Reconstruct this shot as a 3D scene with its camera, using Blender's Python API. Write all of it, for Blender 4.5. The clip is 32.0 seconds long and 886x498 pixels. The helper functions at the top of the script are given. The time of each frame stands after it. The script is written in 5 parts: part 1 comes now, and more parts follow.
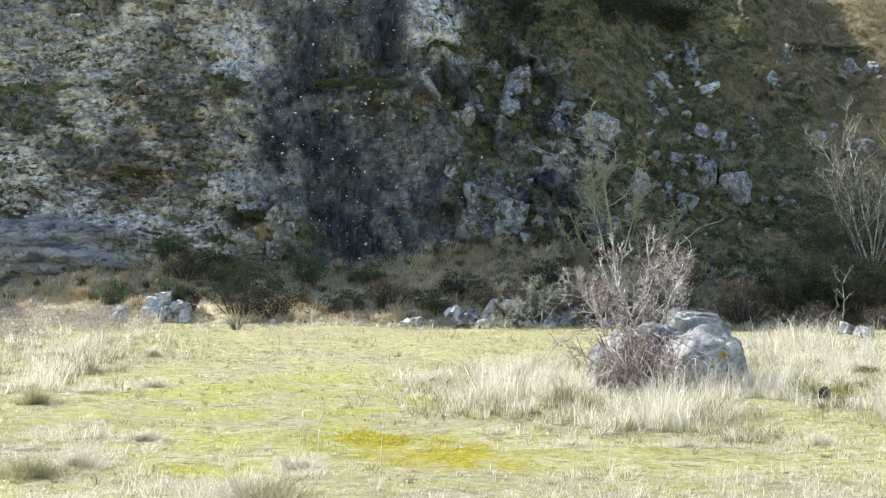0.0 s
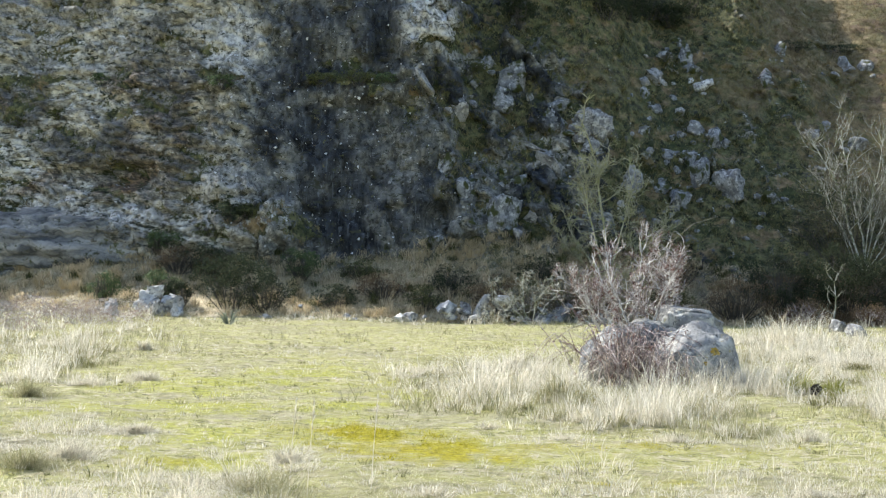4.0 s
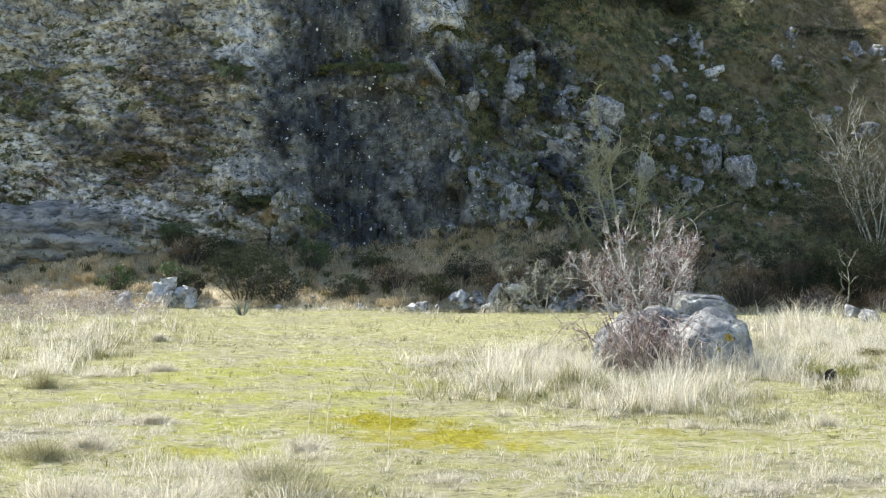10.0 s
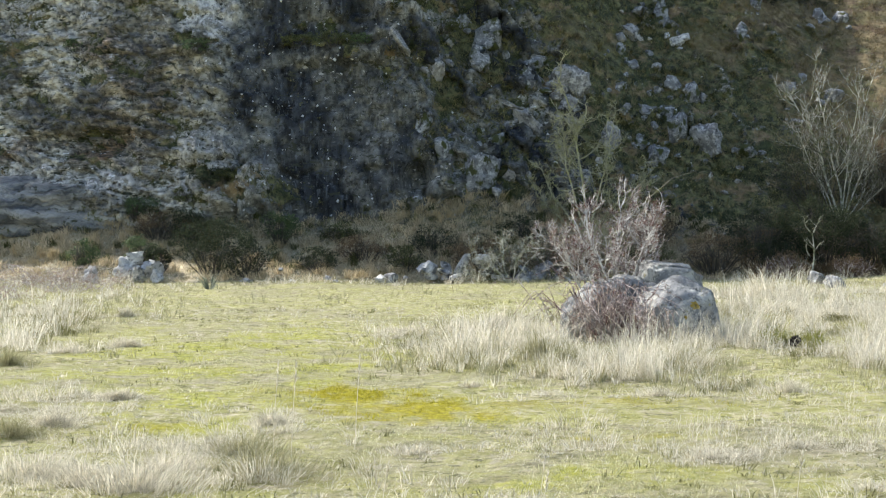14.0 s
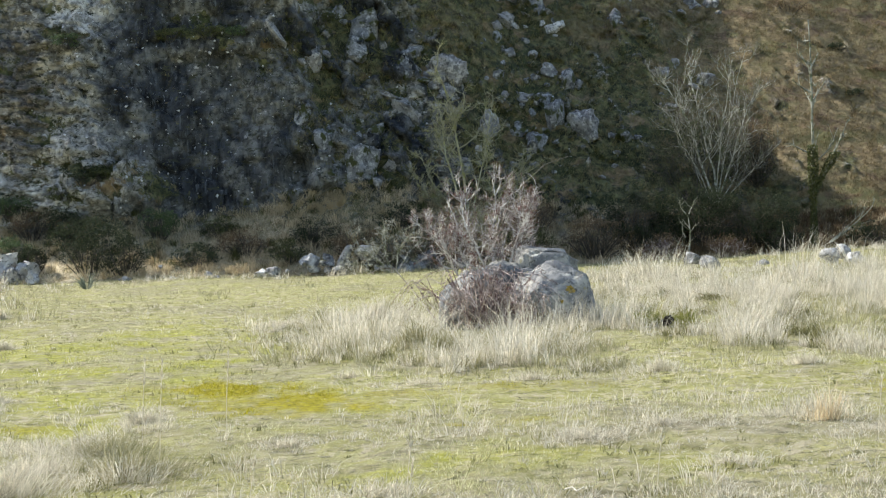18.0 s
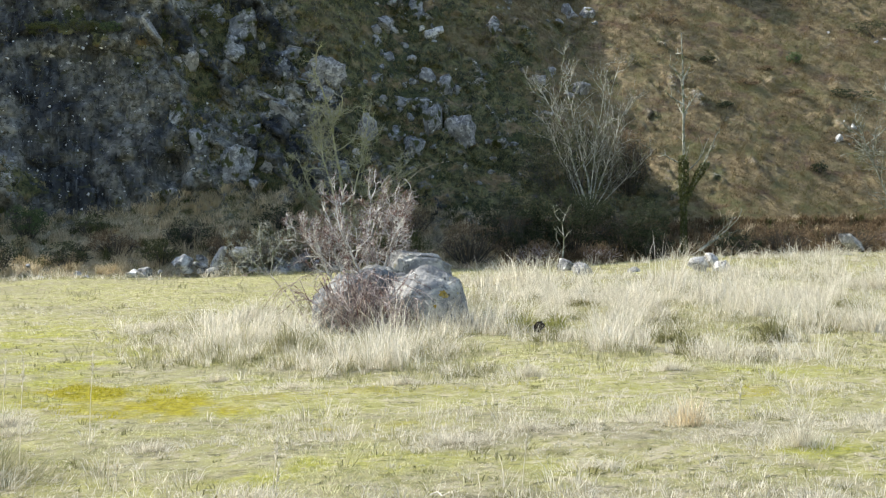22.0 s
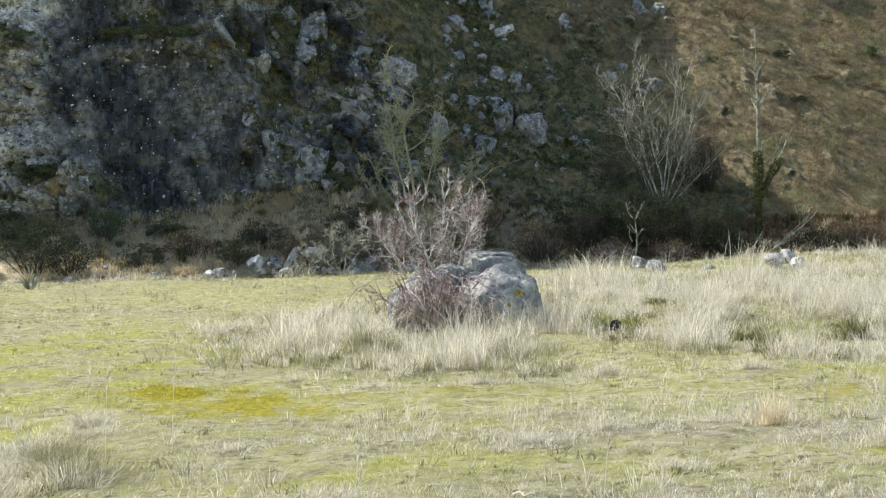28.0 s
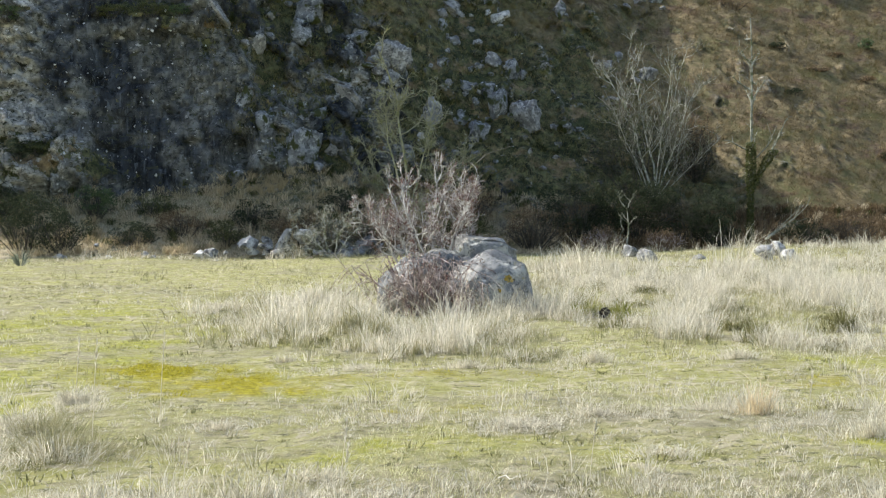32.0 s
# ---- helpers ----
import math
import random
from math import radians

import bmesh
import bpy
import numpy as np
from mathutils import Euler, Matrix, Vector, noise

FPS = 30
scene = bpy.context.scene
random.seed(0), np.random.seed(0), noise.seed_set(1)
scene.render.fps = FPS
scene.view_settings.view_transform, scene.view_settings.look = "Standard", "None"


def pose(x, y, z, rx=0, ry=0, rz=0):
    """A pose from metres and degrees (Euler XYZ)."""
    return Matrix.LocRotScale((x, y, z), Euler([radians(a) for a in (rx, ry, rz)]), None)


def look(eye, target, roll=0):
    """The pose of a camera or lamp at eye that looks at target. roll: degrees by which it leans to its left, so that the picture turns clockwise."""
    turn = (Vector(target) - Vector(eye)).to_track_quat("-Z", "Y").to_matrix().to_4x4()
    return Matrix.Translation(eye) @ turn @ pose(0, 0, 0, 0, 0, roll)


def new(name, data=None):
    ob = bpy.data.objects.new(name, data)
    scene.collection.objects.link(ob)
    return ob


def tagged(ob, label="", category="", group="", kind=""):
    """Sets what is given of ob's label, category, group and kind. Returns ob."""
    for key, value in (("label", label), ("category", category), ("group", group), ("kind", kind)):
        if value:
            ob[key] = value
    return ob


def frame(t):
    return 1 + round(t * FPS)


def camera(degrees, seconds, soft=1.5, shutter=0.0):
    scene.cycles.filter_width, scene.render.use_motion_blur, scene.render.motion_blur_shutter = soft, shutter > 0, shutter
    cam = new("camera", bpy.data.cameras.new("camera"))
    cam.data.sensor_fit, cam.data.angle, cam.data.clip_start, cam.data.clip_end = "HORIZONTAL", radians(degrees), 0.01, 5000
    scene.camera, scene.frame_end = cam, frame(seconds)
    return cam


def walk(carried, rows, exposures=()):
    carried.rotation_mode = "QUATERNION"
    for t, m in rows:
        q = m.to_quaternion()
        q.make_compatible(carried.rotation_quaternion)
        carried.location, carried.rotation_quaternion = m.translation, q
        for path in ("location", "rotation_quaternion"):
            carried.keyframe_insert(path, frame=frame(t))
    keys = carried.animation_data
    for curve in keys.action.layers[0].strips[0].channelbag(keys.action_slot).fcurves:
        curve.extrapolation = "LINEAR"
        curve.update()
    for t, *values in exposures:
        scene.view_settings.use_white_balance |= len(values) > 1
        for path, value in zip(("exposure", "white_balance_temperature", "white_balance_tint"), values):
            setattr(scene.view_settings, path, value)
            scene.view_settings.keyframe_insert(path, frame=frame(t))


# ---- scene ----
cam = camera(36.53, 32.0, soft=1.2)
PATH = [
    (0.0, (-0.001, 0.001, 1.551), (-0.001, 19.996, 1.984), 0.668),
    (0.5, (0.003, 0.015, 1.560), (0.148, 20.009, 2.026), 0.658),
    (1.0, (-0.006, 0.006, 1.548), (0.319, 20.000, 1.918), 0.799),
    (1.5, (-0.006, 0.003, 1.546), (0.303, 19.996, 1.964), 0.870),
    (2.0, (-0.023, 0.008, 1.549), (0.246, 20.002, 1.994), 0.586),
    (2.5, (-0.018, 0.000, 1.539), (0.119, 19.996, 1.937), 0.639),
    (3.0, (-0.007, -0.001, 1.537), (0.129, 19.993, 1.976), 0.834),
    (3.5, (-0.014, -0.006, 1.542), (0.076, 19.990, 1.911), 1.012),
    (5.5, (-0.006, -0.022, 1.542), (0.251, 19.973, 1.918), 1.058),
    (6.0, (-0.026, -0.018, 1.536), (0.160, 19.977, 1.945), 1.424),
    (6.5, (-0.011, -0.021, 1.536), (0.330, 19.972, 1.934), 1.231),
    (7.0, (-0.011, -0.016, 1.530), (0.407, 19.976, 1.928), 1.208),
    (7.5, (-0.010, -0.018, 1.540), (0.273, 19.977, 1.888), 0.817),
    (8.0, (-0.012, -0.010, 1.539), (0.303, 19.984, 1.921), 1.060),
    (8.5, (0.000, -0.001, 1.538), (0.257, 19.994, 1.905), 1.014),
    (9.0, (-0.003, -0.003, 1.528), (0.219, 19.993, 1.853), 0.784),
    (9.5, (-0.016, -0.015, 1.527), (0.184, 19.983, 1.727), 0.654),
    (10.0, (-0.025, -0.025, 1.525), (-0.085, 19.974, 1.741), 0.475),
    (10.5, (-0.017, -0.014, 1.512), (0.020, 19.986, 1.506), 0.898),
    (11.0, (-0.011, -0.016, 1.512), (0.072, 19.983, 1.328), 0.657),
    (11.5, (-0.011, -0.032, 1.525), (0.103, 19.967, 1.364), 0.649),
    (12.0, (-0.016, -0.018, 1.518), (0.062, 19.982, 1.343), 0.590),
    (12.5, (-0.009, 0.001, 1.518), (0.177, 19.999, 1.340), 0.551),
    (13.0, (-0.004, -0.008, 1.521), (0.356, 19.988, 1.316), 0.529),
    (13.5, (-0.010, -0.011, 1.516), (0.362, 19.982, 1.155), 0.152),
    (14.0, (-0.006, -0.007, 1.535), (0.411, 19.987, 1.315), -0.204),
    (14.5, (-0.005, -0.019, 1.526), (0.434, 19.975, 1.292), -0.213),
    (16.5, (0.011, 0.001, 1.500), (0.502, 19.992, 1.156), -0.998),
    (17.0, (0.037, 0.006, 1.509), (0.721, 19.992, 1.200), -1.843),
    (17.5, (0.100, 0.011, 1.510), (1.339, 19.969, 1.155), -2.155),
    (18.0, (0.137, -0.029, 1.525), (2.234, 19.856, 1.135), -1.835),
    (18.5, (0.201, -0.038, 1.554), (3.550, 19.680, 1.478), -1.356),
    (19.0, (0.216, -0.055, 1.555), (4.536, 19.473, 1.496), -0.480),
    (19.5, (0.211, -0.065, 1.554), (4.694, 19.426, 1.519), -0.235),
    (20.0, (0.207, -0.050, 1.548), (4.541, 19.472, 1.262), -0.879),
    (20.5, (0.211, -0.065, 1.553), (4.723, 19.418, 1.312), -0.810),
    (21.0, (0.214, -0.066, 1.555), (4.814, 19.394, 1.171), -0.802),
    (21.5, (0.195, -0.063, 1.555), (4.608, 19.441, 1.241), -0.409),
    (22.0, (0.175, -0.051, 1.536), (4.081, 19.560, 1.155), -0.855),
    (22.5, (0.172, -0.041, 1.536), (4.004, 19.582, 1.029), -1.015),
    (23.0, (0.158, -0.038, 1.554), (3.751, 19.631, 1.071), -0.708),
    (23.5, (0.156, -0.050, 1.546), (3.664, 19.635, 1.113), -0.896),
    (24.0, (0.140, -0.048, 1.552), (3.483, 19.667, 1.185), -0.727),
    (24.5, (0.129, -0.042, 1.546), (3.302, 19.702, 1.236), -0.722),
    (25.0, (0.131, -0.042, 1.543), (3.230, 19.714, 1.207), -0.836),
    (25.5, (0.134, -0.039, 1.551), (3.238, 19.718, 1.313), -0.715),
    (26.0, (0.123, -0.037, 1.547), (3.049, 19.746, 1.280), -0.632),
    (26.5, (0.124, -0.035, 1.542), (3.037, 19.749, 1.206), -1.166),
    (28.5, (0.127, -0.031, 1.539), (2.994, 19.758, 1.142), -1.388),
    (29.0, (0.122, -0.041, 1.531), (2.997, 19.746, 1.077), -1.033),
    (29.5, (0.114, -0.038, 1.534), (2.980, 19.747, 0.968), -1.135),
    (30.0, (0.113, -0.040, 1.528), (2.991, 19.746, 1.015), -0.747),
    (30.5, (0.115, -0.045, 1.529), (2.927, 19.749, 0.975), -0.587),
    (31.0, (0.112, -0.045, 1.534), (2.994, 19.738, 0.965), -0.300),
    (31.5, (0.111, -0.036, 1.537), (2.850, 19.769, 1.010), -0.144),
    (32.0, (0.127, -0.040, 1.529), (3.119, 19.726, 0.928), -0.189),
]
walk(cam, [(t, look(eye, target, roll)) for t, eye, target, roll in PATH], exposures=[(0.0, 1.06, 6400, 10), (2.0, 0.95, 6400, 10), (9.0, 0.93, 6430, 10), (14.0, 0.80, 6500, 10), (19.0, 0.64, 6600, 9), (21.0, 0.77, 6600, 9), (23.0, 0.80, 6600, 9), (26.0, 0.68, 6600, 9), (29.0, 0.67, 6600, 9), (30.0, 0.68, 6600, 9), (31.0, 0.60, 6600, 9), (32.0, 0.67, 6600, 9)])

# ---------------------------------------------------------------- sky and sun
SUN_AZIMUTH, SUN_HEIGHT = -50.0, 42.5
world = bpy.data.worlds.new("sky")
scene.world = world
world.use_nodes = True
sky = world.node_tree.nodes.new("ShaderNodeTexSky")
sky.sky_type, sky.sun_disc = "NISHITA", False
sky.dust_density, sky.ozone_density = 1.6, 0.8
sky.sun_elevation, sky.sun_rotation = radians(SUN_HEIGHT), radians(SUN_AZIMUTH)
world.node_tree.links.new(sky.outputs[0], world.node_tree.nodes["Background"].inputs[0])
world.node_tree.nodes["Background"].inputs[1].default_value = 0.133
sun_data = bpy.data.lights.new("sun", "SUN")
sun_data.energy, sun_data.angle, sun_data.color = 4.2, radians(0.6), (1.0, 0.97, 0.91)
sun = new("sun", sun_data)
away = Vector((math.sin(radians(SUN_AZIMUTH)) * math.cos(radians(SUN_HEIGHT)), math.cos(radians(SUN_AZIMUTH)) * math.cos(radians(SUN_HEIGHT)), math.sin(radians(SUN_HEIGHT))))
sun.matrix_basis = look(away * 80, (0, 0, 0))

# ---------------------------------------------------------------- small tools

def sstep(x, a, b):
    t = np.clip((x - a) / (b - a), 0, 1)
    return t * t * (3 - 2 * t)


def lattice(ix, iy, iz, seed):
    h = (ix.astype(np.int64) * 374761393 + iy.astype(np.int64) * 668265263 + iz.astype(np.int64) * 2147483647 + seed * 974711) & 0xFFFFFFFF
    h = ((h ^ (h >> 13)) * 1274126177) & 0xFFFFFFFF
    h = ((h ^ (h >> 16)) * 2246822519) & 0xFFFFFFFF
    return ((h ^ (h >> 15)) & 0xFFFFFF) / float(0xFFFFFF)


def vnoise(x, y, z, seed=0):
    """Smooth noise in -1..1, for whole arrays."""
    x, y, z = np.broadcast_arrays(np.asarray(x, float), np.asarray(y, float), np.asarray(z, float))
    ix, iy, iz = np.floor(x), np.floor(y), np.floor(z)
    fx, fy, fz = x - ix, y - iy, z - iz
    fx, fy, fz = [f * f * f * (f * (f * 6 - 15) + 10) for f in (fx, fy, fz)]
    out = 0
    for dx in (0, 1):
        for dy in (0, 1):
            for dz in (0, 1):
                w = (fx if dx else 1 - fx) * (fy if dy else 1 - fy) * (fz if dz else 1 - fz)
                out = out + w * lattice(ix + dx, iy + dy, iz + dz, seed)
    return out * 2 - 1


def fbm(x, y, z, octaves=4, seed=0, gain=0.5):
    total, amp, s = 0, 1.0, 1.0
    for o in range(octaves):
        total = total + amp * vnoise(np.asarray(x) * s + 17.3 * o, np.asarray(y) * s - 9.1 * o, np.asarray(z) * s + 4.7 * o, seed + o)
        amp, s = amp * gain, s * 2.03
    return total


def ridged(x, y, z, octaves=3, seed=0):
    total, amp, s = 0, 1.0, 1.0
    for o in range(octaves):
        total = total + amp * (1 - 2 * np.abs(vnoise(np.asarray(x) * s + 3.1 * o, np.asarray(y) * s, np.asarray(z) * s + 8.3 * o, seed + o)))
        amp, s = amp * 0.5, s * 2.1
    return total


def mesh_from(name, verts, faces, material=None, smooth=False):
    me = bpy.data.meshes.new(name)
    verts, faces = np.asarray(verts, np.float32), np.asarray(faces, np.int32)
    k = faces.shape[1]
    me.vertices.add(len(verts))
    me.vertices.foreach_set("co", verts.ravel())
    me.loops.add(faces.size)
    me.loops.foreach_set("vertex_index", faces.ravel())
    me.polygons.add(len(faces))
    me.polygons.foreach_set("loop_start", np.arange(0, faces.size, k, dtype=np.int32))
    me.polygons.foreach_set("loop_total", np.full(len(faces), k, np.int32))
    me.update(calc_edges=True)
    if smooth:
        me.shade_smooth()
    if material:
        me.materials.append(material)
    return me


def attribute(me, name, values):
    a = me.attributes.new(name, "FLOAT", "POINT")
    a.data.foreach_set("value", np.asarray(values, np.float32))


def part(name, me, parent, label=""):
    ob = new(name, me)
    ob.parent = parent
    return tagged(ob, label)


# ---------------------------------------------------------------- materials
class Nodes:
    def __init__(self, name, rough=0.85):
        self.mat = bpy.data.materials.new(name)
        self.mat.use_nodes = True
        self.t = self.mat.node_tree
        self.bsdf = self.t.nodes["Principled BSDF"]
        self.bsdf.inputs["Roughness"].default_value = rough
        self.bsdf.inputs["Specular IOR Level"].default_value = 0.3
        self.pos = self.add("ShaderNodeNewGeometry").outputs["Position"]

    def add(self, kind):
        return self.t.nodes.new(kind)

    def link(self, a, b):
        self.t.links.new(a, b)

    def stretched(self, x, y, z, turn=0.0, vector=None):
        m = self.add("ShaderNodeMapping")
        m.inputs["Scale"].default_value = (x, y, z)
        m.inputs["Rotation"].default_value = (0, turn, 0)
        self.link(vector or self.pos, m.inputs["Vector"])
        return m.outputs["Vector"]

    def noise(self, scale, detail=4.0, vector=None, rough=0.55, lo=0.35, hi=0.65):
        n = self.add("ShaderNodeTexNoise")
        n.inputs["Scale"].default_value, n.inputs["Detail"].default_value, n.inputs["Roughness"].default_value = scale, detail, rough
        self.link(vector or self.pos, n.inputs["Vector"])
        r = self.add("ShaderNodeMapRange")
        r.inputs["From Min"].default_value, r.inputs["From Max"].default_value = lo, hi
        self.link(n.outputs["Fac"], r.inputs["Value"])
        return r.outputs["Result"]

    def cells(self, scale, vector=None, feature="DISTANCE_TO_EDGE", lo=0.0, hi=0.08):
        n = self.add("ShaderNodeTexVoronoi")
        n.feature = feature
        n.inputs["Scale"].default_value = scale
        self.link(vector or self.pos, n.inputs["Vector"])
        r = self.add("ShaderNodeMapRange")
        r.inputs["From Min"].default_value, r.inputs["From Max"].default_value = lo, hi
        self.link(n.outputs["Distance"], r.inputs["Value"])
        return r.outputs["Result"]

    def warped(self, scale, amount):
        n = self.add("ShaderNodeTexNoise")
        n.inputs["Scale"].default_value, n.inputs["Detail"].default_value = scale, 4.0
        self.link(self.pos, n.inputs["Vector"])
        v = self.add("ShaderNodeVectorMath")
        v.operation = "MULTIPLY_ADD"
        v.inputs[1].default_value = (amount, amount, amount)
        self.link(n.outputs["Color"], v.inputs[0])
        self.link(self.pos, v.inputs[2])
        return v.outputs[0]

    def tones(self, scale, vector):
        """One even value for each broken fragment."""
        n = self.add("ShaderNodeTexVoronoi")
        n.inputs["Scale"].default_value = scale
        self.link(vector, n.inputs["Vector"])
        s = self.add("ShaderNodeSeparateColor")
        self.link(n.outputs["Color"], s.inputs[0])
        return s.outputs[0]

    def blend(self, a, b, c):
        r = self.add("ShaderNodeMapRange")
        r.inputs["From Min"].default_value, r.inputs["From Max"].default_value = 0.27, 0.73
        self.link(self.math("ADD", self.math("ADD", self.math("MULTIPLY", a, 0.30), self.math("MULTIPLY", b, 0.32)), self.math("MULTIPLY", c, 0.38)), r.inputs["Value"])
        return r.outputs["Result"]

    def attr(self, name):
        n = self.add("ShaderNodeAttribute")
        n.attribute_name = name
        return n.outputs["Fac"]

    def mix(self, fac, a, b, mode="MIX"):
        n = self.add("ShaderNodeMix")
        n.data_type, n.blend_type = "RGBA", mode
        for value, socket in ((fac, n.inputs[0]), (a, n.inputs[6]), (b, n.inputs[7])):
            if isinstance(value, (int, float)):
                socket.default_value = value
            elif isinstance(value, tuple):
                socket.default_value = (*value, 1)
            else:
                self.link(value, socket)
        return n.outputs[2]

    def math(self, op, a, b=0.0):
        n = self.add("ShaderNodeMath")
        n.operation, n.use_clamp = op, op != "SUBTRACT" and op != "MULTIPLY"
        for value, socket in ((a, n.inputs[0]), (b, n.inputs[1])):
            if isinstance(value, (int, float)):
                socket.default_value = value
            else:
                self.link(value, socket)
        return n.outputs[0]

    def island(self):
        return self.add("ShaderNodeNewGeometry").outputs["Random Per Island"]

    def each(self):
        return self.add("ShaderNodeObjectInfo").outputs["Random"]

    def finish(self, colour, height=None, strength=0.5, distance=0.05):
        self.link(colour, self.bsdf.inputs["Base Color"])
        if height is not None:
            b = self.add("ShaderNodeBump")
            b.inputs["Strength"].default_value, b.inputs["Distance"].default_value = strength, distance
            self.link(height, b.inputs["Height"])
            self.link(b.outputs["Normal"], self.bsdf.inputs["Normal"])
        return self.mat


def cliff_material():
    n = Nodes("weathered_limestone", 0.8)
    bent = n.warped(2.6, 0.22)
    tilted = n.stretched(0.6, 0.6, 2.8, 0.2, bent)
    upright = n.stretched(1.5, 1.5, 0.75, 0, bent)
    fine = n.noise(5.0, 5, rough=0.62, lo=0.36, hi=0.64)
    plain = n.blend(n.tones(1.7, upright), n.tones(4.6, upright), fine)
    c = n.mix(plain, (0.11, 0.115, 0.10), (0.52, 0.515, 0.45))
    beds = n.blend(n.tones(1.6, tilted), n.tones(4.4, tilted), fine)
    c = n.mix(n.attr("layered"), c, n.mix(beds, (0.26, 0.24, 0.18), (0.90, 0.85, 0.71)))
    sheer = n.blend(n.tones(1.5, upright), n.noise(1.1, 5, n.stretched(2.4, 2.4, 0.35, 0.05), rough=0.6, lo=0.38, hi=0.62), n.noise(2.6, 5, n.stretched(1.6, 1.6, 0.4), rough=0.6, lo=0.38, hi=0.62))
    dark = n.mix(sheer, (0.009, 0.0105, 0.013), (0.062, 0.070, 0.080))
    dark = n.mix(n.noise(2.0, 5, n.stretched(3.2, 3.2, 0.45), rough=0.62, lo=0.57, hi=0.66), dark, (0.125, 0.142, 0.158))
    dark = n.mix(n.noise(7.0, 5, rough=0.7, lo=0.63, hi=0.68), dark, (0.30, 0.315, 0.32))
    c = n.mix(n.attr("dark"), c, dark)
    c = n.mix(n.math("MULTIPLY", n.attr("tone"), 0.5), c, n.mix(1.0, c, (0.45, 0.45, 0.46), "MULTIPLY"))
    ochre = n.mix(n.blend(beds, fine, n.noise(2.5, 7, rough=0.7)), (0.06, 0.045, 0.032), (0.32, 0.22, 0.135))
    c = n.mix(n.attr("ochre"), c, ochre)
    pale = n.mix(n.blend(plain, fine, n.noise(1.8, 9, n.stretched(1.5, 1.5, 0.6), rough=0.75, lo=0.38, hi=0.6)), (0.30, 0.29, 0.26), (0.84, 0.815, 0.76))
    c = n.mix(n.attr("pale"), c, pale)
    # Cracks and pits have no depth here: their shade is darkened into the colour.
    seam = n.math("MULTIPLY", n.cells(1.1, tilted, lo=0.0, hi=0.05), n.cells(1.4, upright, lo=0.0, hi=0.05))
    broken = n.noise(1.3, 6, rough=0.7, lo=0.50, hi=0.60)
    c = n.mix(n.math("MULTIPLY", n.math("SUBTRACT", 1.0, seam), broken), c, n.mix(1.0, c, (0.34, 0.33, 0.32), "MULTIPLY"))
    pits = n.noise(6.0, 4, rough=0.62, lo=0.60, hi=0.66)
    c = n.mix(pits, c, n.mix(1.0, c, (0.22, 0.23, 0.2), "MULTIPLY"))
    # Olive-black flecks along the beds: moss and shadow painted together.
    moss_shadow = n.noise(2.6, 4, n.stretched(0.75, 0.75, 2.2, 0.2, bent), rough=0.62, lo=0.60, hi=0.64)
    c = n.mix(moss_shadow, c, (0.055, 0.058, 0.04))
    gleam = n.noise(4.0, 4, n.stretched(0.8, 0.8, 1.6, 0.2, bent), rough=0.6, lo=0.64, hi=0.67)
    c = n.mix(n.math("MULTIPLY", gleam, n.math("SUBTRACT", 1.0, n.attr("dark"))), c, (0.88, 0.87, 0.84))
    moss = n.mix(n.noise(3.2, 6, rough=0.68, lo=0.4, hi=0.62), (0.026, 0.031, 0.013), (0.20, 0.198, 0.085))
    moss = n.mix(n.noise(1.9, 7, rough=0.75, lo=0.54, hi=0.64), moss, (0.31, 0.245, 0.13))
    moss = n.mix(n.noise(2.2, 5, rough=0.68, lo=0.57, hi=0.62), moss, (0.02, 0.023, 0.011))
    moss = n.mix(n.noise(0.9, 5, n.stretched(0.8, 0.8, 1.5), rough=0.65, lo=0.50, hi=0.58), moss, n.mix(n.noise(4.0, 6, rough=0.7), (0.012, 0.017, 0.008), (0.085, 0.10, 0.036)))
    moss = n.mix(n.noise(0.62, 6, n.stretched(1.0, 1.0, 1.7), rough=0.7, lo=0.56, hi=0.63), moss, n.mix(n.noise(3.5, 6, rough=0.7), (0.12, 0.085, 0.045), (0.36, 0.27, 0.15)))
    edge = n.math("ADD", n.attr("moss"), n.math("MULTIPLY", n.math("SUBTRACT", n.noise(4.6, 9, rough=0.8, lo=0.38, hi=0.62), 0.5), 1.1))
    ramp = n.add("ShaderNodeMapRange")
    ramp.inputs["From Min"].default_value, ramp.inputs["From Max"].default_value = 0.42, 0.56
    n.link(edge, ramp.inputs["Value"])
    c = n.mix(ramp.outputs["Result"], c, moss)
    straw = n.mix(n.noise(2.6, 8, rough=0.75, lo=0.4, hi=0.62), (0.13, 0.098, 0.048), (0.36, 0.275, 0.145))
    straw = n.mix(n.noise(0.55, 7, rough=0.7, lo=0.46, hi=0.64), straw, (0.15, 0.14, 0.055))
    straw = n.mix(n.noise(2.1, 7, rough=0.75, lo=0.60, hi=0.66), straw, (0.05, 0.045, 0.022))
    straw = n.mix(n.noise(0.8, 6, n.stretched(0.8, 0.8, 1.6), rough=0.7, lo=0.54, hi=0.62), straw, n.mix(n.noise(4.0, 5, rough=0.7), (0.075, 0.048, 0.028), (0.23, 0.155, 0.09)))
    bank = n.mix(n.noise(2.2, 7, rough=0.72, lo=0.4, hi=0.6), (0.40, 0.33, 0.20), (0.88, 0.77, 0.54))
    bank = n.mix(n.noise(1.1, 6, rough=0.7, lo=0.52, hi=0.62), bank, (0.20, 0.185, 0.085))
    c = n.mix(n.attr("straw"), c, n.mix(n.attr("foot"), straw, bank))
